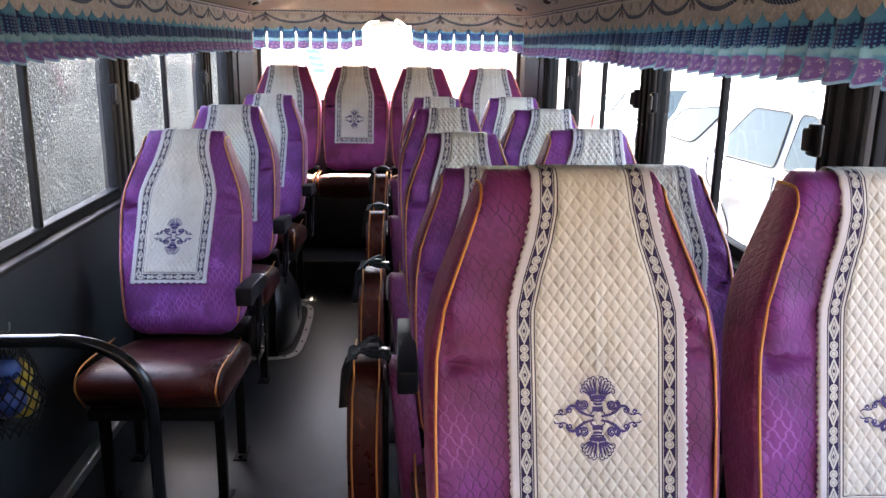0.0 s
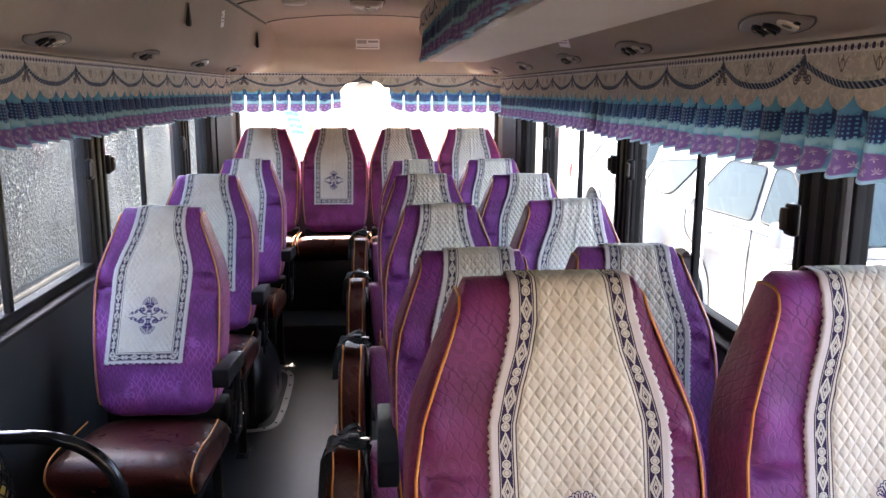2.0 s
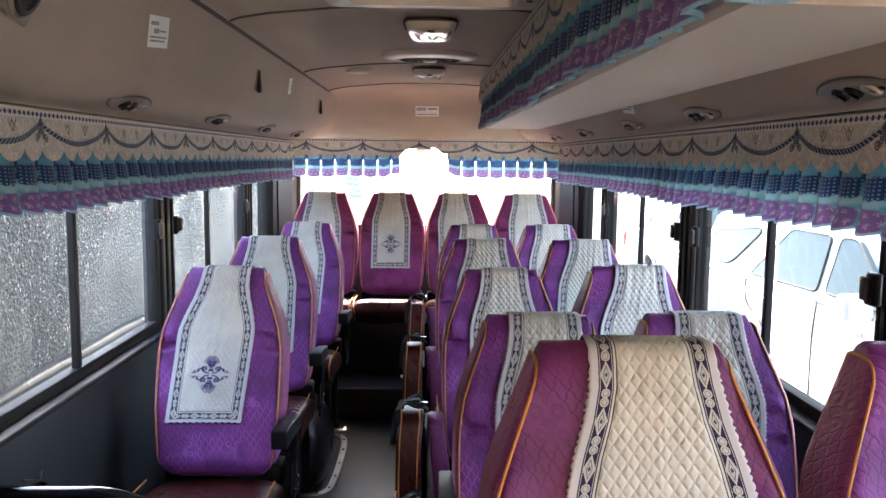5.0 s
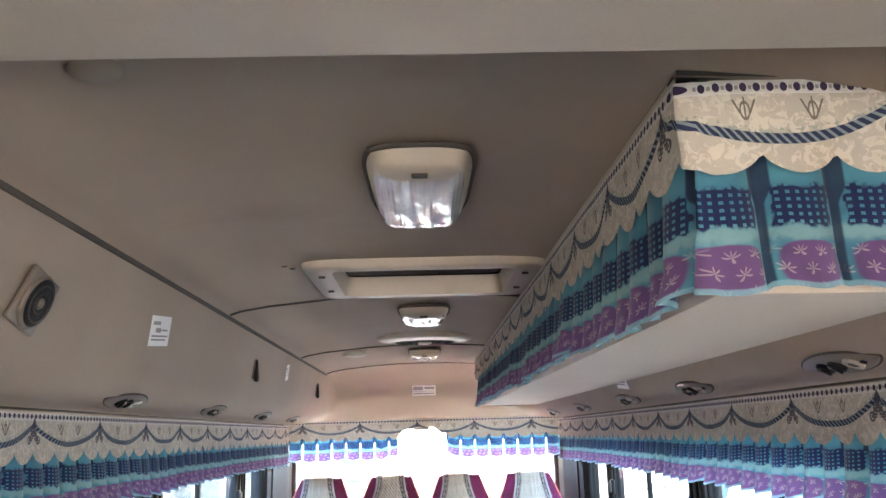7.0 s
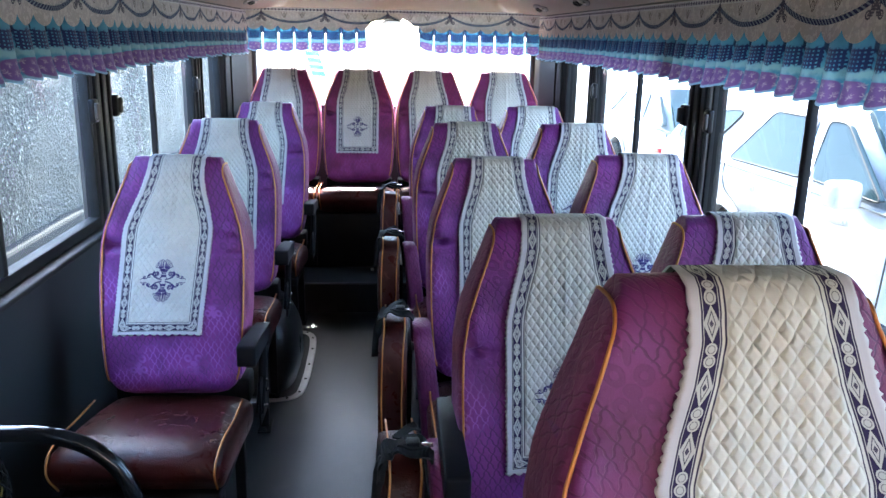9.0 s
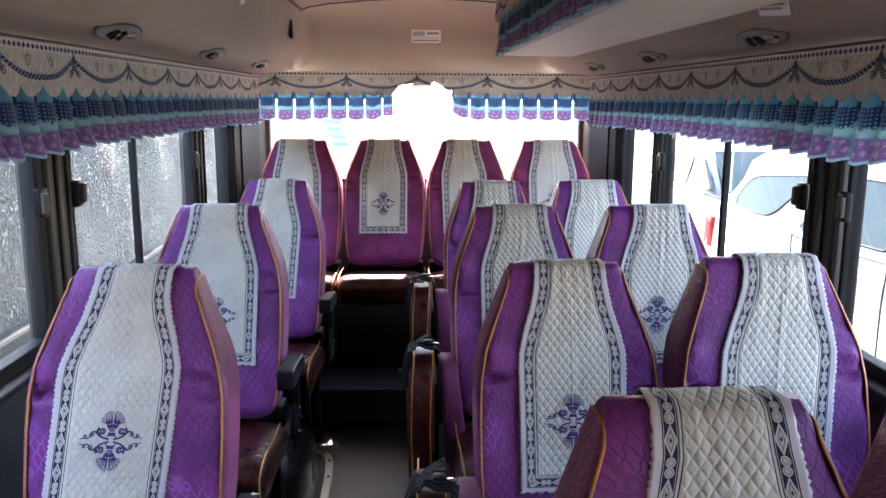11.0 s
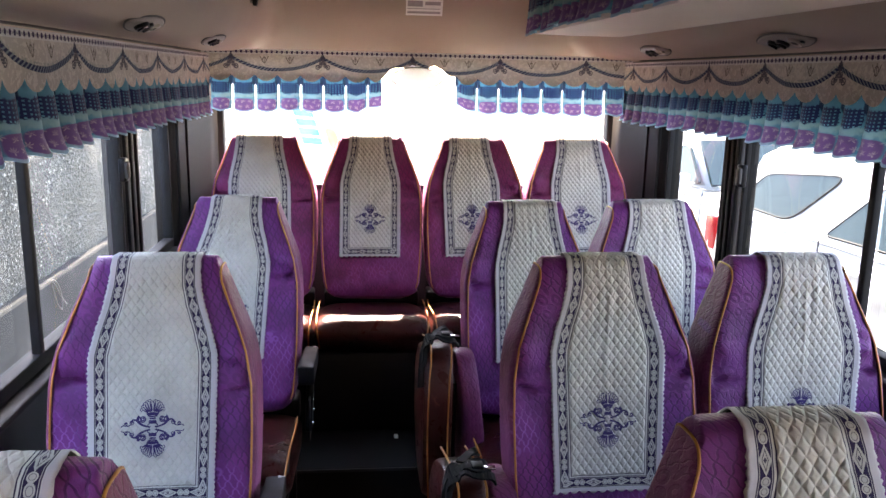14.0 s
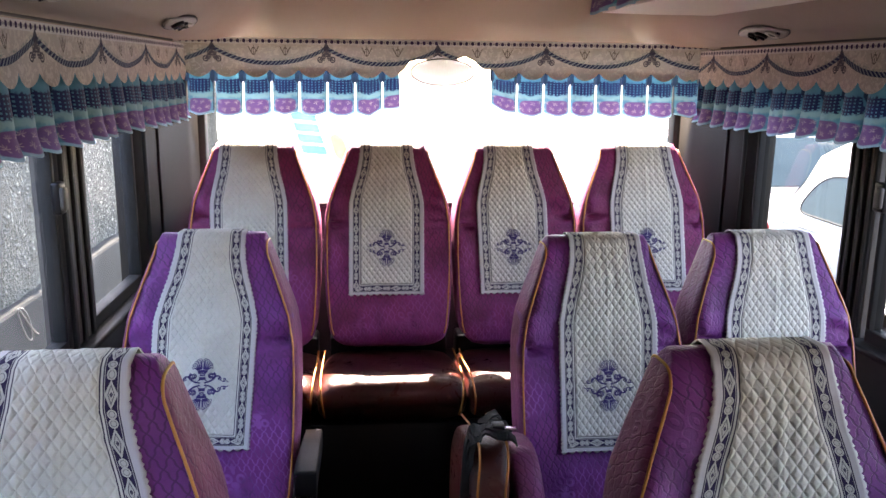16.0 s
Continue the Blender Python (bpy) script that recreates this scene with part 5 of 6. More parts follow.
# ---- grab rail and net bag at the front ----
gr = thing("grab_rail", "black painted tubular grab rail before the front seat", "grab rail")
part("tube", tube(smooth_path([(-0.935, 2.22, 0.642), (-0.80, 2.22, 0.642), (-0.68, 2.22, 0.640), (-0.60, 2.22, 0.615), (-0.545, 2.22, 0.56), (-0.522, 2.22, 0.48), (-0.520, 2.22, 0.30), (-0.520, 2.22, 0.006)]), 0.0155, 14), GLOSSBLACK, gr, "glossy black steel tube")
part("foot_plate", box(-0.555, -0.485, 2.185, 2.255, 0.0, 0.006, 0.002), BLACK, gr)
part("wall_flange", box(-0.9445, -0.934, 2.185, 2.255, 0.607, 0.677, 0.003), BLACK, gr)
bag = thing("net_bag", "black net bag with blue and yellow balls on hook", "net bag")
part("hook", tube(smooth_path([(-0.944, 2.39, 0.60), (-0.925, 2.39, 0.598), (-0.905, 2.39, 0.603), (-0.90, 2.39, 0.625)]), 0.004, 6), STEEL, bag)
for n, (dy, dz, r, col) in enumerate(((0.0, 0.50, 0.042, (0.45, 0.30, 0.03)), (-0.05, 0.455, 0.045, (0.02, 0.05, 0.19)), (0.02, 0.42, 0.042, (0.42, 0.27, 0.03)), (-0.04, 0.53, 0.035, (0.02, 0.06, 0.20)))):
    bm = bmesh.new()
    bmesh.ops.create_icosphere(bm, subdivisions=3, radius=r, matrix=Matrix.Translation((-0.892, 2.37 + dy, dz)))
    part("ball", bm, mottled("ball_plastic_%s" % "abcd"[n], col, tuple(c * 1.2 for c in col), 9, 200, 0.4), bag)
bm = bmesh.new()
for k in range(16):
    for tw in (-1, 1):
        tube([(-0.892 + r * math.cos(a) * 0.7, 2.36 + r * math.sin(a), z) for r, z, a in ((0.01 + 0.082 * math.sin(math.pi * min(1, f * 0.55 + 0.02)) ** 0.8 * (1 if f < 0.9 else 0.7), 0.60 - 0.235 * f, 2 * math.pi * k / 16 + tw * 2.6 * f) for f in np.linspace(0, 1, 12))], 0.0022, 4, bm)
part("net", bm, RUBBER, bag, "black knotted net")

# ---- the duct under the ceiling ----
duct = thing("air_duct", "long cream air duct fixed under the ceiling", "air duct")
dp = [(0.325, 1.535), (0.318, 1.545), (0.318, 1.785), (0.56, 1.77), (0.585, 1.62), (0.622, 1.540), (0.615, 1.533), (0.45, 1.533)]
part("casing", loft([[(x + 0.020, 1.405, z) for x, z in dp], [(x, 4.98, z) for x, z in dp]]), DUCT, duct, "cream painted panel", False)
askew = lambda y: 0.020 * (4.98 - y) / 3.575
for nm, x0, x1, z0, z1, m in (("top_trim", 0.290, 0.316, 1.777, 1.784, DARKTRIM), ("top_edge", 0.287, 0.290, 1.777, 1.786, VENTPLASTIC)):
    part(nm, loft([[(x + askew(y), y, z) for x, z in ((x0, z0), (x1, z0), (x1, z1), (x0, z1))] for y in (1.384, 4.99)]), m, duct, "", False)
for nm, y0, y1, dz, th, m in (("front_trim", 1.384, 1.404, 0.0, 0.004, TRIM), ("front_edge", 1.368, 1.370, 0.0, 0.005, TRIM)):
    part(nm, loft([[(x, y0, z + dz), (x, y1, z + dz), (x, y1, z + dz + th), (x, y0, z + dz + th)] for x, z in ((0.307, 1.782), (0.600, 1.771))]), m, duct, "", False)


# ---- curtains ----
def curtain(label, point, length, z0, z1, z2, u0=0.0, gap=None, flaps=False, wave=1.0, print_at=None):
    """A pelmet: an upper printed valance with a scalloped edge, a pleated skirt below. point(u, out) gives x, y along the rail."""
    t = thing("pelmet_curtain", label, "curtain", group="window curtains")
    step = PLEAT / 16
    n = int(length / step)
    vb = bmesh.new()
    lay = vb.loops.layers.uv.new("cloth")
    rows = 9
    grid = []
    for c in range(n + 1):
        u = min(c * step, length)
        uu = u + u0
        sc = abs(math.sin(math.pi * uu / PLEAT))
        hem = 0.76 + 0.24 * sc ** 0.6
        cut = 1.0
        if gap:
            dx = abs(u - gap[0])
            cut = 1.0 if dx > gap[1] + 0.05 else lerp((0, gap[1] * 0.75, gap[1], gap[1] + 0.05), (0.46, 0.52, 0.74, 1.0), dx)
        col = []
        for r in range(rows + 1):
            f = r / rows * hem * cut
            out = 0.017 + 0.004 * math.sin(uu * 31) * f + 0.006 * (0.2 + 0.8 * f) * noise.noise(Vector((uu * 5, f * 2, z0 * 9))) * wave + 0.003 * f
            x, y = point(u, out)
            col.append((vb.verts.new((x, y, z0 + (z1 - z0) * f)), (uu if print_at is None else (u - print_at) * 1.22 + 20 * SWAG, f)))
        grid.append(col)
    for a, b in zip(grid, grid[1:]):
        for r in range(rows):
            f = vb.faces.new((a[r][0], b[r][0], b[r + 1][0], a[r + 1][0]))
            for loop, src in zip(f.loops, (a[r], b[r], b[r + 1], a[r + 1])):
                loop[lay].uv = src[1]
    part("valance", vb, VALANCE, t, "cream printed valance with scalloped edge")
    sb = bmesh.new()
    lay = sb.loops.layers.uv.new("cloth")
    rows = 9
    top = z0 + (z1 - z0) * 0.72
    prev = None
    for c in range(n + 1):
        u = min(c * step, length)
        uu = u + u0
        ph = (uu / PLEAT) % 1.0
        no = int(uu / PLEAT)
        rnd = noise.noise(Vector((no * 3.7, z0 * 11, 2)))
        fold = 0.5 - 0.5 * math.cos(2 * math.pi * ph)
        fold = fold ** 0.25
        lean = (ph - 0.5) * 0.006 * (1 + rnd)
        if gap and abs(u - gap[0]) < gap[1] + 0.024:
            prev = None
            continue
        col = []
        for r in range(rows + 1):
            f = r / rows
            amp = (0.026 + 0.014 * f) * (1 + 0.3 * rnd)
            out = -0.016 + amp * fold + lean + 0.010 * max(0.0, f - 0.8) / 0.2 * (0.6 + rnd) + 0.010 * f * noise.noise(Vector((uu * 4, 1, z0))) * wave
            su = u + 0.010 * f * rnd * math.sin(2 * math.pi * ph) * wave
            hemz = z2 + 0.004 * math.cos(2 * math.pi * ph) + 0.006 * rnd + 0.008 * noise.noise(Vector((uu * 2.5, 4, z0 * 3)))
            if gap:
                d = abs(u - gap[0]) - gap[1] - 0.020
                if d < 0.10:
                    hemz += 0.035 * (1 - d / 0.10)
            x, y = point(su, out)
            col.append((sb.verts.new((x, y, top + (hemz - top) * f)), (uu, (f - 0.25) / 0.75)))
        if prev:
            for r in range(rows):
                if flaps and r > 2 and ph < 1 / 16 + 1e-6:
                    continue
                f = sb.faces.new((prev[r][0], col[r][0], col[r + 1][0], prev[r + 1][0]))
                for loop, src in zip(f.loops, (prev[r], col[r], col[r + 1], prev[r + 1])):
                    loop[lay].uv = src[1]
        prev = col
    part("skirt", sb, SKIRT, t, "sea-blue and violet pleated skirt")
    part("rail", tube([(*point(u, -0.002), z0 - 0.006) for u in np.linspace(0, length, 24)], 0.004, 6), WHITE, t, "thin curtain wire")
    return t


CL = "sea-blue and violet pleated curtain with cream valance "
curtain(CL + "along side windows", lambda u, o: (-0.835 + o, -0.30 + u), 5.81, 1.459, 1.352, 1.240, u0=-0.30 - 1.9475 + 20 * SWAG)
curtain(CL + "along side windows", lambda u, o: (0.823 - o, -0.30 + u), 5.81, 1.459, 1.350, 1.236, u0=-0.30 - 1.9475 + 20 * SWAG)
curtain(CL + "over rear window", lambda u, o: (-0.845 + u, 5.515 - o), 1.685, 1.480, 1.362, 1.250, u0=-0.845 + 0.390 + 10 * SWAG, gap=(0.825, 0.118), flaps=True)


def duct_rail(u, o):
    front = 0.278
    if u < front:
        return 0.600 - u, 1.388 - o * (1 if u < front - 0.02 else 0.8)
    return 0.322 - 0.020 * (u - front) / 3.58 - o, 1.388 + (u - front) - (0.012 if u < front + 0.02 else 0)


curtain("sea-blue and violet pleated curtain hung round the air duct", duct_rail, 0.278 + 3.58, 1.775, 1.662, 1.530, u0=0.052, wave=1.2, print_at=0.322)

# ---- high brake lamp in the rear window ----
bl = thing("brake_lamp", "white oval high brake lamp at top of rear window", "lamp")
bm = bmesh.new()
bmesh.ops.create_uvsphere(bm, u_segments=32, v_segments=16, radius=1, matrix=Matrix.Translation((-0.02, 5.60, 1.383)) @ Matrix.Diagonal((0.104, 0.048, 0.041, 1)))
part("housing", bm, MILKY, bl)
bm = tube([(-0.02 + 0.104 * math.cos(a), 5.60 - 0.004, 1.383 + 0.041 * math.sin(a)) for a in (2 * math.pi * k / 32 for k in range(32))], 0.004, 6, closed=True)
part("rim", bm, TRIM, bl)
part("bracket", box(-0.07, 0.03, 5.595, 5.67, 1.40, 1.476, 0.004), WHITE, bl)


# ---- ceiling fittings ----
def dome_lamp(at, s=1.0, length=0.36):
    """A low rounded box: a plain cover over its near third, a clear draped lens over the rest."""
    t = thing("dome_lamp", "cream ceiling lamp with a clear ribbed lens, unlit", "ceiling lamp", at, "ceiling lamps")
    w = 0.082 * s

    def skin(u, v, grow=0.0):
        """u across, v along, both -1..1 and 0..1; the surface hangs below the ceiling."""
        x = u * w * (1.0 - 0.06 * v - 0.16 * abs(2 * v - 1) ** 5)
        y = length * (0.5 + (v - 0.5) * (1 - 0.10 * abs(u) ** 3))
        rise = max(0.0, 1 - abs(u) ** 5) ** 0.55 * max(0.0, 1 - abs(2 * v - 1) ** 7) ** 0.55
        return x, y, -0.006 - 0.030 * rise - grow

    us, vs = np.linspace(-1, 1, 25), np.linspace(0, 1, 31)
    part("body", loft([[skin(u, v) for u in us] for v in vs], False), CREAM, t, "taupe plastic lamp body")
    rim = [(u, 0.0) for u in us] + [(1, v) for v in vs[1:]] + [(u, 1.0) for u in us[-2::-1]] + [(-1, v) for v in vs[-2:0:-1]]
    part("gasket", tube([(skin(u, v)[0] * 1.03, length / 2 + (skin(u, v)[1] - length / 2) * 1.015, -0.003) for u, v in rim], 0.0045, 6, closed=True), SHADOWBOX, t, "dark gap round the lamp")
    lens = []
    for k in np.linspace(0, 1, 19):
        row = []
        for u in np.linspace(-0.84, 0.84, 37):
            near = 0.150 - 0.085 * (abs(u) / 0.84) ** 3
            v = near + (0.93 - near) * k
            drape = 0.0030 * math.sin(u * 13 + 0.7 * math.sin(k * 5)) * math.sin(math.pi * min(1, k * 0.9 + 0.1)) + 0.0020 * noise.noise(Vector((u * 6, k * 4, s)))
            lip = 0.005 * max(0.0, 1 - ((k - 0.97) / 0.05) ** 2)
            x, y, z = skin(u, v, 0.004 + drape + lip)
            row.append((x, y, z))
        lens.append(row)
    part("lens", loft(lens, False), LENS, t, "clear draped plastic lens")
    x, y, z = skin(0, 0.12)
    part("switch", box(-0.012 * s, 0.012 * s, y - 0.006, y + 0.006, z - 0.004, z + 0.004, 0.002), TRIM, t)
    x, y, z = skin(0, 0.985)
    part("latch", box(-0.008, 0.008, y - 0.004, y + 0.006, z - 0.006, z + 0.004, 0.002), TRIM, t)
    return t


dome_lamp((0.012, 1.60, 1.792), 1.0, 0.36)
dome_lamp((0.012, 3.06, 1.792), 1.0, 0.24)
dome_lamp((0.010, 4.40, 1.792), 0.95, 0.24)

hatch = thing("roof_vent", "recessed cream ceiling vent with a dark slot", "ceiling vent", (0.015, 2.37, 1.79))
out = rounded([(-0.292, 0.0, 0), (0.292, 0.0, 0), (0.285, 0.44, 0), (-0.285, 0.44, 0)], 0.04)
inn = rounded([(-0.222, 0.052, 0), (0.222, 0.052, 0), (0.222, 0.400, 0), (-0.222, 0.400, 0)], 0.03)
bm = loft([[(x, y, 0.006) for x, y, _ in out], [(x * 0.992, 0.22 + (y - 0.22) * 0.985, -0.010) for x, y, _ in out], [(x * 0.97, 0.22 + (y - 0.22) * 0.95, -0.016) for x, y, _ in out], [(x, y, -0.014) for x, y, _ in inn]], True, False)
part("frame", bm, VENTPLASTIC, hatch, "taupe plastic frame")
part("recess", loft([[(x, y, -0.0145) for x, y, _ in inn], [(x * 0.96, 0.22 + (y - 0.22) * 0.95, 0.040) for x, y, _ in inn]], True, False), VENTPLASTIC, hatch, "taupe recess walls")
part("slot", loft([[(x * 0.94, 0.22 + (y - 0.22) * 0.97, z) for x, y, _ in inn] for z in (0.041, 0.085)]), SHADOWBOX, hatch, "dark open slot", False).data.flip_normals()
part("slot_seal", tube([(x * 0.955, 0.22 + (y - 0.22) * 0.945, 0.041) for x, y, _ in inn], 0.004, 6, closed=True), BLACK, hatch, "black rubber seal")
part("slot_bar", box(-0.10, 0.10, 0.365, 0.378, 0.046, 0.056, 0.002), VENTPLASTIC, hatch)
for x in (-0.25, 0.25):
    for y in (0.10, 0.30):
        part("clip", box(x - 0.008, x + 0.008, y - 0.003, y + 0.003, -0.020, -0.015), TRIM, hatch)

fan = thing("air_grille", "oval cream ceiling air grille with dark louvres", "air grille", (0.012, 3.86, 1.795))


def oval(a, b, y0, z, n=36):
    return [(a * math.cos(t), y0 + b * math.sin(t), z) for t in (2 * math.pi * k / n for k in range(n))]


part("surround", loft([oval(0.205, 0.17, 0.12, 0.004), oval(0.198, 0.163, 0.12, -0.010), oval(0.145, 0.10, 0.12, -0.022), oval(0.140, 0.096, 0.12, -0.012)], True, False), CREAM, fan)
bm = bmesh.new()
bm.faces.new([bm.verts.new(p) for p in oval(0.14, 0.096, 0.12, -0.012)])
part("backing", bm, SHADOWBOX, fan, "", False)
for k in range(3):
    a = 0.120 - 0.035 * k
    part("louvre", tube(oval(a, a * 0.68, 0.12, -0.018, 28), 0.006, 6, closed=True), TRIM, fan)
part("hub", loft([oval(0.03, 0.022, 0.12, -0.012, 20), oval(0.028, 0.02, 0.12, -0.028, 20)]), CREAM, fan)
for at, nm, r, mat in (((-0.335, 1.285, 1.790), "small taupe rounded ceiling cover", 0.5, CEILING), ((-0.33, 4.42, 1.782), "small round cream ceiling cover", 1.0, CREAM)):
    t = thing("ceiling_cover", nm + " plate", "ceiling cover", at, "ceiling covers")
    part("plate", loft([oval(0.060 * r, 0.055 * r, 0.05, 0.01, 28), oval(0.058 * r, 0.053 * r, 0.05, -0.008, 28), oval(0.045 * r, 0.042 * r, 0.05, -0.014, 28)]), mat, t)
# three small screw slots
for x, y in ((-0.345, 2.40), (-0.315, 2.40), (-0.30, 2.43)):
    solid("screw_hole", box(x - 0.006, x + 0.006, y - 0.003, y + 0.003, 1.786, 1.7935), SHADOWBOX, "tiny dark screw slot in the ceiling", "screw hole")


def on_cove(sx, y, z, tip=0.0):
    """A frame on the sloping side of the ceiling: x along the bus, y up the slope, z into the room."""
    xs = lerp((1.464, 1.472, 1.492, 1.535, 1.62, 1.735), (0.944, 0.75, 0.67, 0.622, 0.590, 0.572), z)
    x2 = lerp((1.464, 1.472, 1.492, 1.535, 1.62, 1.735), (0.944, 0.75, 0.67, 0.622, 0.590, 0.572), z + 0.01)
    up = Vector((sx * (x2 - xs), 0, 0.01)).normalized()
    along = Vector((0, -sx, 0))
    nrm = along.cross(up)
    if nrm.x * sx > 0:
        along, nrm = -along, -nrm
    m = Matrix.Identity(4)
    for r in range(3):
        m[r][0], m[r][1], m[r][2] = along[r], up[r], nrm[r]
    m.translation = Vector((sx * xs, y, z)) + nrm * 0.001
    return m @ pose(0, 0, 0, 0, 0, tip)


def disc(r0, r1, z0, z1, n=28):
    return loft([[(r0 * math.cos(t), r0 * math.sin(t), z0) for t in (2 * math.pi * k / n for k in range(n))], [(r1 * math.cos(t), r1 * math.sin(t), z1) for t in (2 * math.pi * k / n for k in range(n))]])


def speaker():
    t = thing("speaker", "small taupe loudspeaker with dark round grille", "loudspeaker", group="loudspeakers")
    part("base", box(-0.058, 0.058, -0.055, 0.055, 0.0, 0.012, 0.004), PLATE, t)
    part("cone_ring", disc(0.054, 0.050, 0.012, 0.020), PLATE, t)
    part("grille", disc(0.047, 0.045, 0.020, 0.0215), BLACK, t, "dark round grille")
    for r in (0.036, 0.020):
        part("ring", tube([(r * math.cos(a), r * math.sin(a), 0.0225) for a in (2 * math.pi * k / 24 for k in range(24))], 0.002, 5, closed=True), TRIM, t)
    part("cap", disc(0.012, 0.008, 0.0215, 0.026, 16), PLATE, t)
    return t


sp = speaker()
sp.matrix_basis = on_cove(-1, 1.765, 1.61, -12) @ Matrix.Scale(0.82, 4)


def label_sheet(w, h, lines, nm):
    t = thing("notice_label", nm, "label", group="paper labels")
    part("sheet", box(-w / 2, w / 2, -h / 2, h / 2, 0.0, 0.0015), PAPER, t, "", False)
    for x0, x1, y0, y1 in lines:
        part("print_bar", box(x0 * w, x1 * w, y0 * h, y1 * h, 0.0016, 0.0022), PRINT, t, "", False)
    return t


LINES = [(-0.42, -0.05, 0.20, 0.32), (-0.25, 0.0, -0.05, 0.10), (0.05, 0.35, 0.0, 0.06), (-0.42, 0.40, -0.20, -0.14), (-0.42, 0.30, -0.32, -0.26)]
lb = label_sheet(0.125, 0.068, LINES, "white paper notice stuck on the ceiling side")
lb.matrix_basis = on_cove(-1, 2.36, 1.636, 6)
copy_thing(lb, on_cove(1, 3.05, 1.545, -5))
lb2 = label_sheet(0.055, 0.066, LINES[:4], "narrow white paper label on the ceiling side")
lb2.matrix_basis = on_cove(-1, 4.03, 1.665, 10)
lb3 = label_sheet(0.142, 0.066, [(-0.46, -0.05, 0.05, 0.40), (0.02, 0.44, 0.15, 0.36), (-0.46, 0.44, -0.10, -0.06), (-0.46, 0.44, -0.38, -0.24)], "white printed notice on the ceiling above the rear window")
lb3.matrix_basis = look((0.0, 5.523, 1.652), (0.0, 4.6, 1.15)) @ pose(0, 0, 0, 0, 180, 0)


def vent_unit():
    """An air nozzle and reading lamp on an elongated plate."""
    t = thing("air_nozzle_panel", "taupe overhead panel with black air nozzle and reading lamp", "air nozzle", group="overhead air nozzles")
    n = 36
    lens_outline = lambda a, b, z: [(a * math.cos(q), b * math.sin(q) * abs(math.sin(q)) ** 0.5, z) for q in (2 * math.pi * (k + 0.5) / n for k in range(n))]
    p = part("plate", loft([lens_outline(0.122, 0.033, -0.002), lens_outline(0.120, 0.032, 0.003), lens_outline(0.108, 0.029, 0.0055)]), PLATE, t, "taupe plastic plate")
    part("plate_gap", tube(lens_outline(0.123, 0.034, 0.0005), 0.0022, 5, closed=True), SHADOWBOX, t)
    ring = lambda x, r, z, m=18: [(x + r * math.cos(q), r * 0.9 * math.sin(q), z) for q in (2 * math.pi * k / m for k in range(m))]
    for x in (-0.040, -0.002):
        nz = part("nozzle", loft([ring(x, 0.0175, 0.005), ring(x, 0.0165, 0.011), ring(x, 0.0125, 0.013), ring(x, 0.0100, 0.008)]), BLACK, p, "black swivelling air nozzle")
        part("vane", box(x - 0.0025, x + 0.0025, -0.012, 0.012, 0.008, 0.016, 0.001), GLOSSBLACK, nz)
    lamp = part("reading_lamp", loft([ring(0.050, 0.019, 0.005), ring(0.050, 0.018, 0.010), ring(0.050, 0.014, 0.011), ring(0.050, 0.011, 0.006)]), VENTPLASTIC, p, "small recessed reading lamp")
    part("lamp_lens", loft([ring(0.050, 0.0115, 0.006), ring(0.050, 0.008, 0.010), ring(0.050, 0.003, 0.0115)]), SMOKED, lamp, "smoked lamp lens")
    part("switch", box(0.074, 0.084, -0.004, 0.004, 0.005, 0.009, 0.001), BLACK, p)
    return t


vu = vent_unit()
vu.matrix_basis = on_cove(-1, 2.45, 1.488)
for sx, ys in ((-1, (1.70, 3.24, 4.05, 4.85)), (1, (1.05, 1.83, 2.56, 3.24, 4.05, 4.85))):
    for y in ys:
        copy_thing(vu, on_cove(sx, y, 1.488))


def strap_mount():
    t = thing("coat_hook", "dark plastic coat hook on the ceiling side", "coat hook", group="coat hooks")
    part("plate", box(-0.013, 0.013, -0.034, 0.036, 0.0, 0.005, 0.002), PLATE, t)
    flap = [(0.036, 0.006, 0.004, 0.008), (0.018, 0.009, 0.005, 0.012), (-0.006, 0.013, 0.006, 0.017), (-0.028, 0.017, 0.007, 0.022), (-0.040, 0.014, 0.010, 0.021)]
    part("hook", loft([[(-w, y, z0), (w, y, z0), (w * 0.8, y, z1), (-w * 0.8, y, z1)] for y, w, z0, z1 in flap]), BLACK, t, "black plastic folding hook", False)
    return t


sm = strap_mount()
sm.matrix_basis = on_cove(-1, 3.38, 1.628)
copy_thing(sm, on_cove(-1, 4.98, 1.64))

# ---- outside: ground, rough wall, parked cars ----
g = bmesh.new()
bmesh.ops.create_grid(g, x_segments=4, y_segments=4, size=400, matrix=Matrix.Translation((0, 0, -0.70)))
structure("ground", g, CONCRETE, "pale sunlit concrete yard")
bm = bmesh.new()
cols, rws = 150, 24
gv = [[bm.verts.new((-2.05 + 0.05 * noise.noise(Vector((y * 2.0, z * 2.0, 1))) + 0.02 * noise.noise(Vector((y * 9, z * 9, 4))), y, z)) for z in np.linspace(0.10, 1.85, rws)] for y in np.linspace(-2, 13, cols)]
for a, b in zip(gv, gv[1:]):
    for k in range(rws - 1):
        bm.faces.new((a[k], b[k], b[k + 1], a[k + 1]))
structure("wall_yard", bm, ROUGHCAST, "rough glittering grey stone-dashed yard wall", True)
# invented wall behind the camera: hides low sky and bounces warm light inside
structure("wall_unseen_front", box(-30, 30, -7.5, -7.2, -0.70, 3.3), FRONTBOUNCE, "unseen brown wall added to shape light through the windscreen")
structure("wall_plinth", box(-2.4, -1.99, -2, 13, -0.70, 0.22, 0.02), PLINTH, "smooth grey plinth of the yard wall")


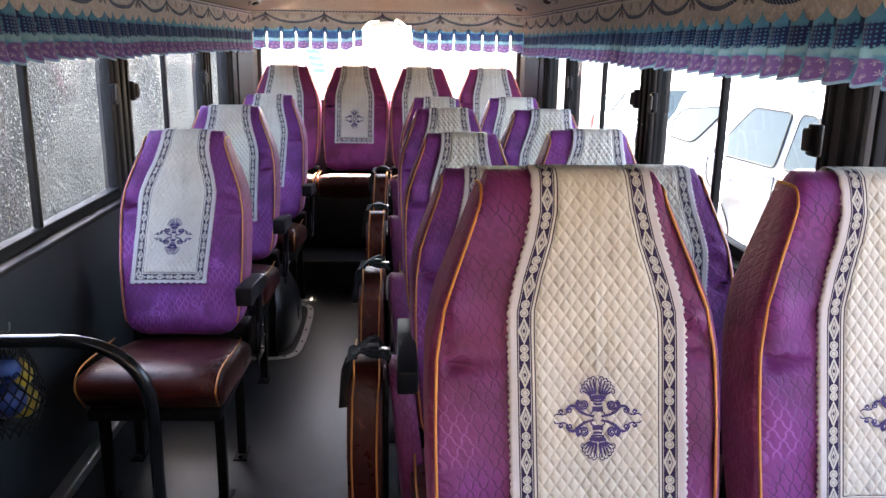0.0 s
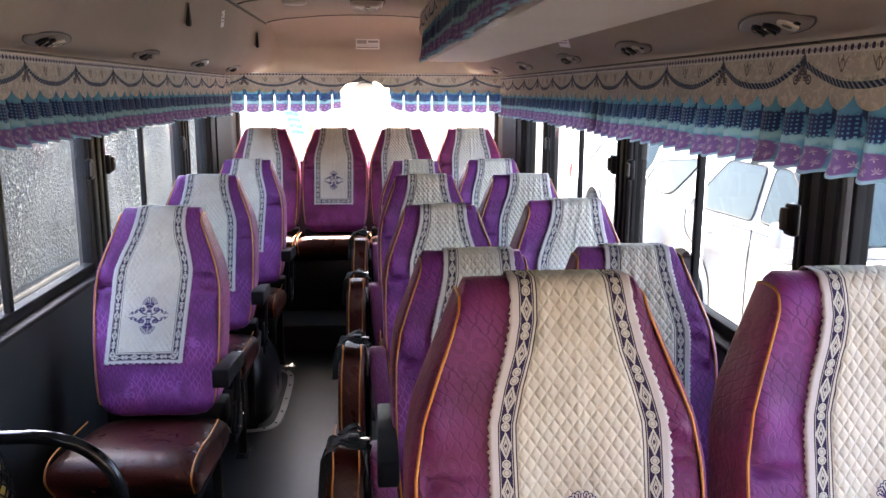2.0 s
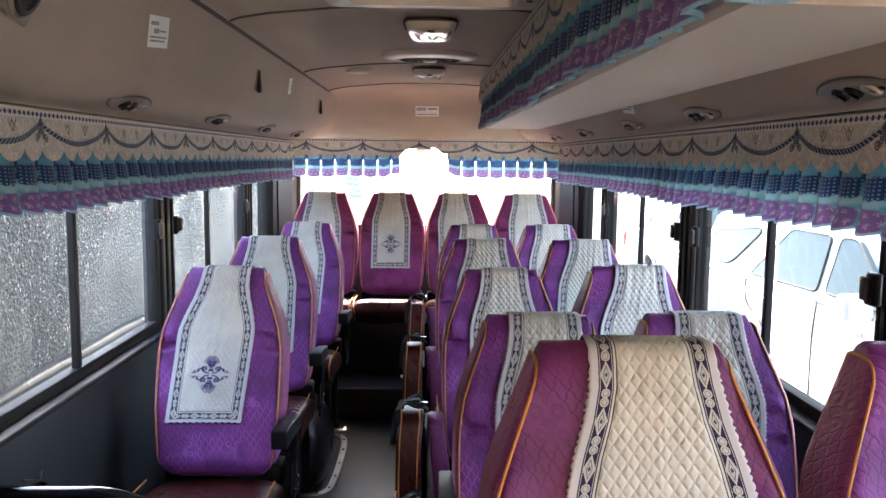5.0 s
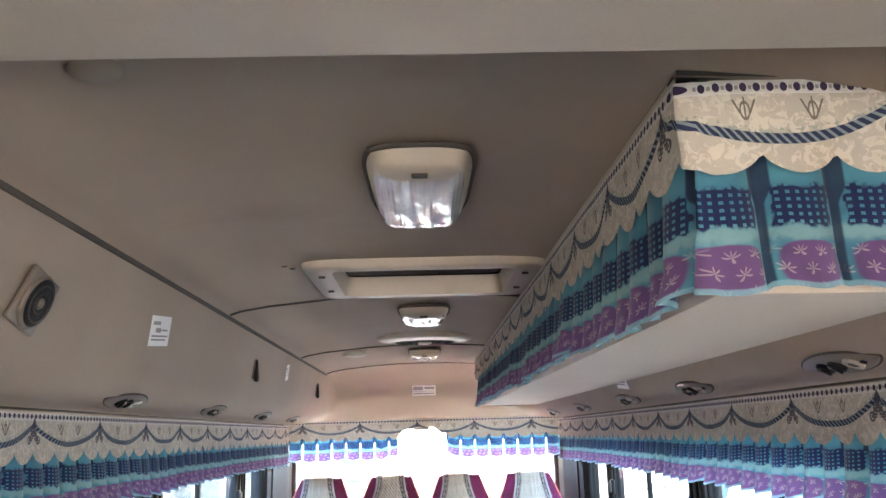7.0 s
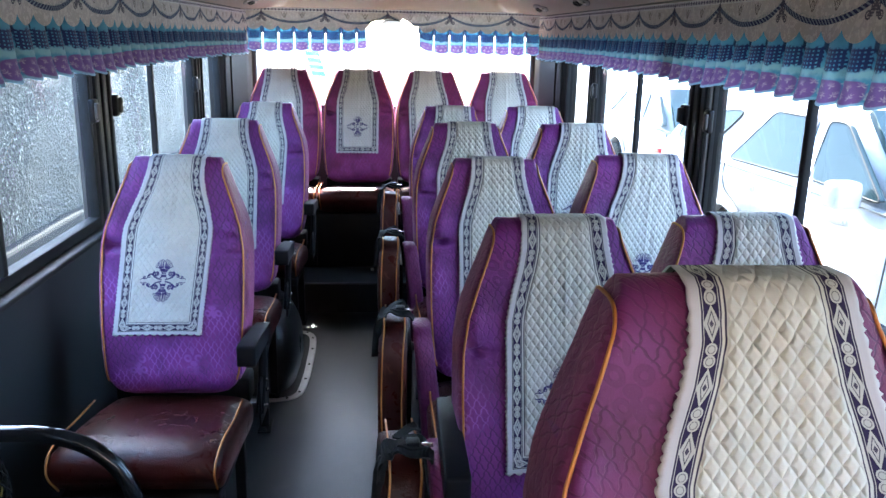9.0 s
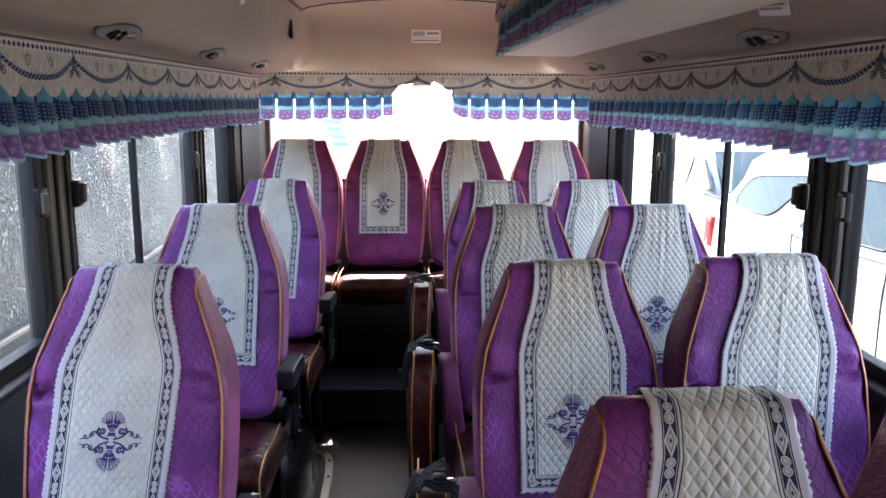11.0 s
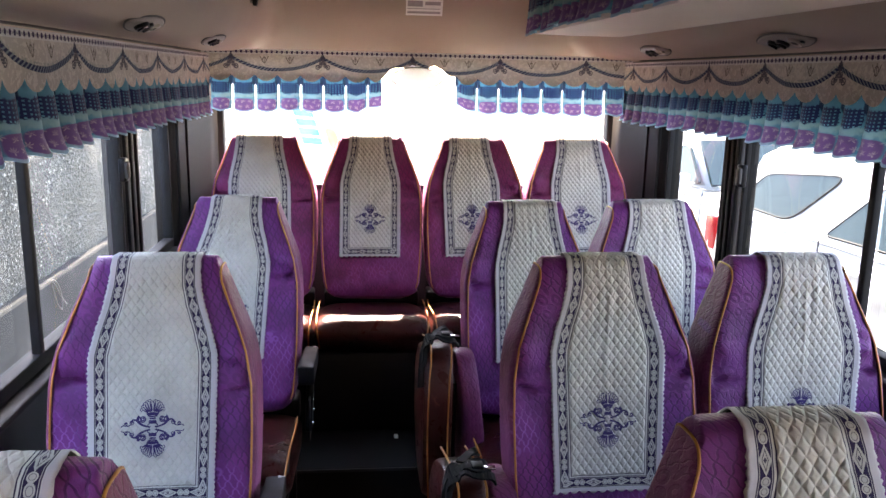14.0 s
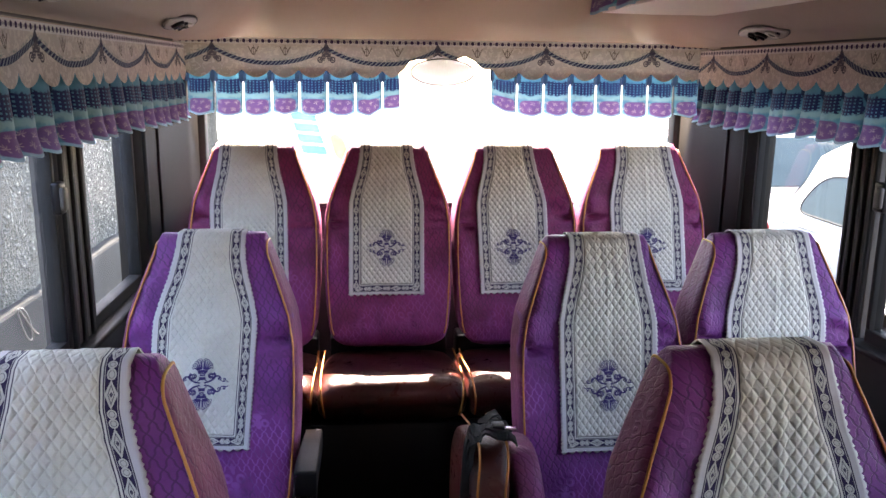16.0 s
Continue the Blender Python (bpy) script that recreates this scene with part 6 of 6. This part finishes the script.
# a curl of white wire left on the plinth
wire = [(-1.978, 6.9 + 0.10 * math.sin(a) + 0.02 * a, 0.12 + 0.10 * math.cos(a * 1.3)) for a in np.linspace(0, 7, 40)]
solid("wire_loop", tube(wire, 0.0035, 6), TRIM, "thin curl of pale wire against the plinth", "wire")


REAR_WHEEL, FRONT_WHEEL = -1.45, -3.95


def car_outline():
    """Side outline of the lower body, y from the tail (0) to the nose, with both wheel arches cut out."""
    pts = [(0.0, 0.55), (0.03, 0.80), (-0.02, 1.02), (-0.10, 1.12), (-0.60, 1.145), (-1.6, 1.15), (-2.6, 1.14), (-3.35, 1.12), (-3.60, 1.09), (-4.30, 1.00), (-4.62, 0.90), (-4.74, 0.74), (-4.76, 0.50), (-4.70, 0.33)]
    for y in (FRONT_WHEEL, REAR_WHEEL):
        pts += [(y + 0.43 * math.cos(a), 0.36 + 0.45 * math.sin(a)) for a in np.linspace(math.pi + 0.1, -0.1, 17)]
    return pts + [(-0.10, 0.36)]


def car_body(width):
    half, prof = width / 2, car_outline()
    rings = []
    for f, k in ((-1, 0.0), (-0.985, 0.5), (-0.93, 0.85), (-0.80, 1.0), (0.80, 1.0), (0.93, 0.85), (0.985, 0.5), (1, 0.0)):
        rings.append([(f * half * (1 - 0.05 * max(0.0, (z - 0.75) / 0.4) * abs(f)), -2.4 + (y + 2.4) * (0.975 + 0.025 * k), 0.72 + (z - 0.72) * (0.97 + 0.03 * k)) for y, z in prof])
    bm = loft(rings)
    bmesh.ops.recalc_face_normals(bm, faces=bm.faces)
    return bm


def wheel(parent, x, y, sx):
    m = Matrix.Translation((x, y, 0.36)) @ Matrix.Rotation(math.pi / 2, 4, "Y")
    ring = lambda r, d: [m @ Vector((r * math.cos(a), r * math.sin(a), d)) for a in (2 * math.pi * k / 32 for k in range(32))]
    w = part("wheel", loft([ring(0.22, -0.10), ring(0.34, -0.11), ring(0.36, -0.07), ring(0.36, 0.07), ring(0.34, 0.11), ring(0.22, 0.10)]), RUBBER, parent, "black tyre on an alloy rim")
    rim = loft([ring(0.225, sx * 0.085), ring(0.20, sx * 0.075), ring(0.06, sx * 0.10), ring(0.02, sx * 0.10)])
    part("rim", rim, STEEL, w, "silver alloy rim")


def suv(label):
    """A boxy five-door car: tail at y = 0, nose towards -y, wheels on z = 0."""
    c = thing("parked_car", label, "car", group="parked cars")
    part("body", car_body(1.86), CARPAINT, c, "clean white car paint")
    roof = [(-0.16, 1.13), (-0.42, 1.62), (-0.62, 1.70), (-1.30, 1.745), (-2.20, 1.745), (-2.62, 1.69), (-3.42, 1.12)]
    rings = []
    for f, k in ((-0.925, 0.0), (-0.90, 0.10), (-0.80, 0.62), (-0.745, 0.90), (-0.66, 0.985), (0, 1.0), (0.66, 0.985), (0.745, 0.90), (0.80, 0.62), (0.90, 0.10), (0.925, 0.0)):
        rings.append([(f * 0.98, y, 1.13 + (z - 1.13) * k) for y, z in roof])
    cabin = loft(rings, True, False)
    bmesh.ops.recalc_face_normals(cabin, faces=cabin.faces)
    part("cabin", cabin, CARPAINT, c, "white cabin and roof")

    def side(sx, y, z, out=0.012):
        return sx * (0.98 * lerp((1.13, 1.19, 1.51, 1.68), (0.925, 0.90, 0.80, 0.745), z) + out), y, z

    for sx in (-1, 1):
        for pts, nm in (([(-1.04, 1.200), (-0.42, 1.215), (-0.58, 1.46), (-1.44, 1.545)], "quarter_window"), ([(-2.40, 1.19), (-1.44, 1.18), (-1.84, 1.57), (-2.36, 1.57)], "side_window"), ([(-3.22, 1.18), (-2.50, 1.20), (-2.48, 1.57), (-2.66, 1.57)], "side_window")):
            ring = rounded([(y, z, 0) for y, z in pts], 0.13 if nm == "quarter_window" else 0.05)
            bm = loft([[side(sx, y, z, 0.010) for y, z, _ in ring], [side(sx, y, z, -0.03) for y, z, _ in ring]])
            bmesh.ops.recalc_face_normals(bm, faces=bm.faces)
            w = part(nm, bm, CARGLASS, c, "tinted car side window", False)
            part("window_seal", tube([side(sx, y, z, 0.008) for y, z, _ in ring], 0.007, 5, closed=True), TRIM, w)
        for y in (-1.66, -2.75):
            part("door_handle", box(sx * 0.922 - 0.014, sx * 0.922 + 0.014, y - 0.22, y, 1.00, 1.035, 0.008), CARPAINT, c)
        part("door_gap", tube(smooth_path([(sx * 0.905, -1.40, 1.14), (sx * 0.925, -1.43, 1.04), (sx * 0.932, -1.50, 0.94), (sx * 0.932, -1.72, 0.84), (sx * 0.931, -1.90, 0.66), (sx * 0.93, -1.95, 0.40)]), 0.006, 5), SHADOWBOX, c)
        part("door_gap", tube(smooth_path([(sx * 0.905, -2.44, 1.14), (sx * 0.930, -2.45, 0.90), (sx * 0.932, -2.45, 0.62), (sx * 0.93, -2.45, 0.40)]), 0.006, 5), SHADOWBOX, c)
        part("door_gap", tube(smooth_path([(sx * 0.905, -3.36, 1.10), (sx * 0.928, -3.38, 0.90), (sx * 0.93, -3.36, 0.62), (sx * 0.93, -3.32, 0.40)]), 0.006, 5), SHADOWBOX, c)
        part("roof_rail", tube(smooth_path([(sx * 0.66, -0.75, 1.70), (sx * 0.68, -0.90, 1.765), (sx * 0.69, -1.6, 1.79), (sx * 0.68, -2.2, 1.775), (sx * 0.66, -2.4, 1.72)]), 0.016, 8), STEEL, c, "silver roof rail")
        part("headlight", box(sx * 0.70 - 0.15, sx * 0.70 + 0.15, -4.74, -4.52, 0.68, 0.84, 0.03), LENS, c, "clear headlight")
        part("tail_light", box(sx * 0.84 - 0.075, sx * 0.84 + 0.080, -0.16, 0.02, 0.80, 1.08, 0.02), REDLENS, c, "red tail light")
        mirror = box(sx * 1.02 - 0.09, sx * 1.02 + 0.09, -3.12, -2.98, 1.12, 1.28, 0.03)
        part("door_mirror", mirror, CARPAINT, c, "white door mirror")
        for y in (REAR_WHEEL, FRONT_WHEEL):
            wheel(c, sx * 0.82, y, sx)
            part("wheel_arch", tube([(sx * 0.925, y + 0.44 * math.cos(a), 0.36 + 0.46 * math.sin(a)) for a in np.linspace(-0.1, math.pi + 0.1, 20)], 0.014, 8), CARPAINT, c)
    part("arch_liner", box(-0.80, 0.80, -4.35, -0.72, 0.30, 0.86, 0.02), SHADOWBOX, c)
    for nm, y0, z0, y1, z1, oy in (("windscreen", -3.36, 1.18, -2.70, 1.65, -0.012), ("rear_window", -0.22, 1.24, -0.40, 1.59, 0.012)):
        a = [(-0.80, y0 + oy, z0), (0.80, y0 + oy, z0), (0.66, y1 + oy, z1), (-0.66, y1 + oy, z1)]
        bm = loft([[(x, y, z + 0.010) for x, y, z in a], [(x, y - oy * 3, z - 0.02) for x, y, z in a]])
        bmesh.ops.recalc_face_normals(bm, faces=bm.faces)
        part(nm, bm, CARGLASS, c, "tinted car glass", False)
    return c


car = suv("white sport utility car parked beside the bus")
car.matrix_basis = pose(3.40, 8.40, -0.70, 0, 0, 4.0)
copy_thing(car, pose(4.05, 13.5, -0.70, 0, 0, 2.0) @ Matrix.Diagonal((0.95, 0.95, 0.88, 1)))
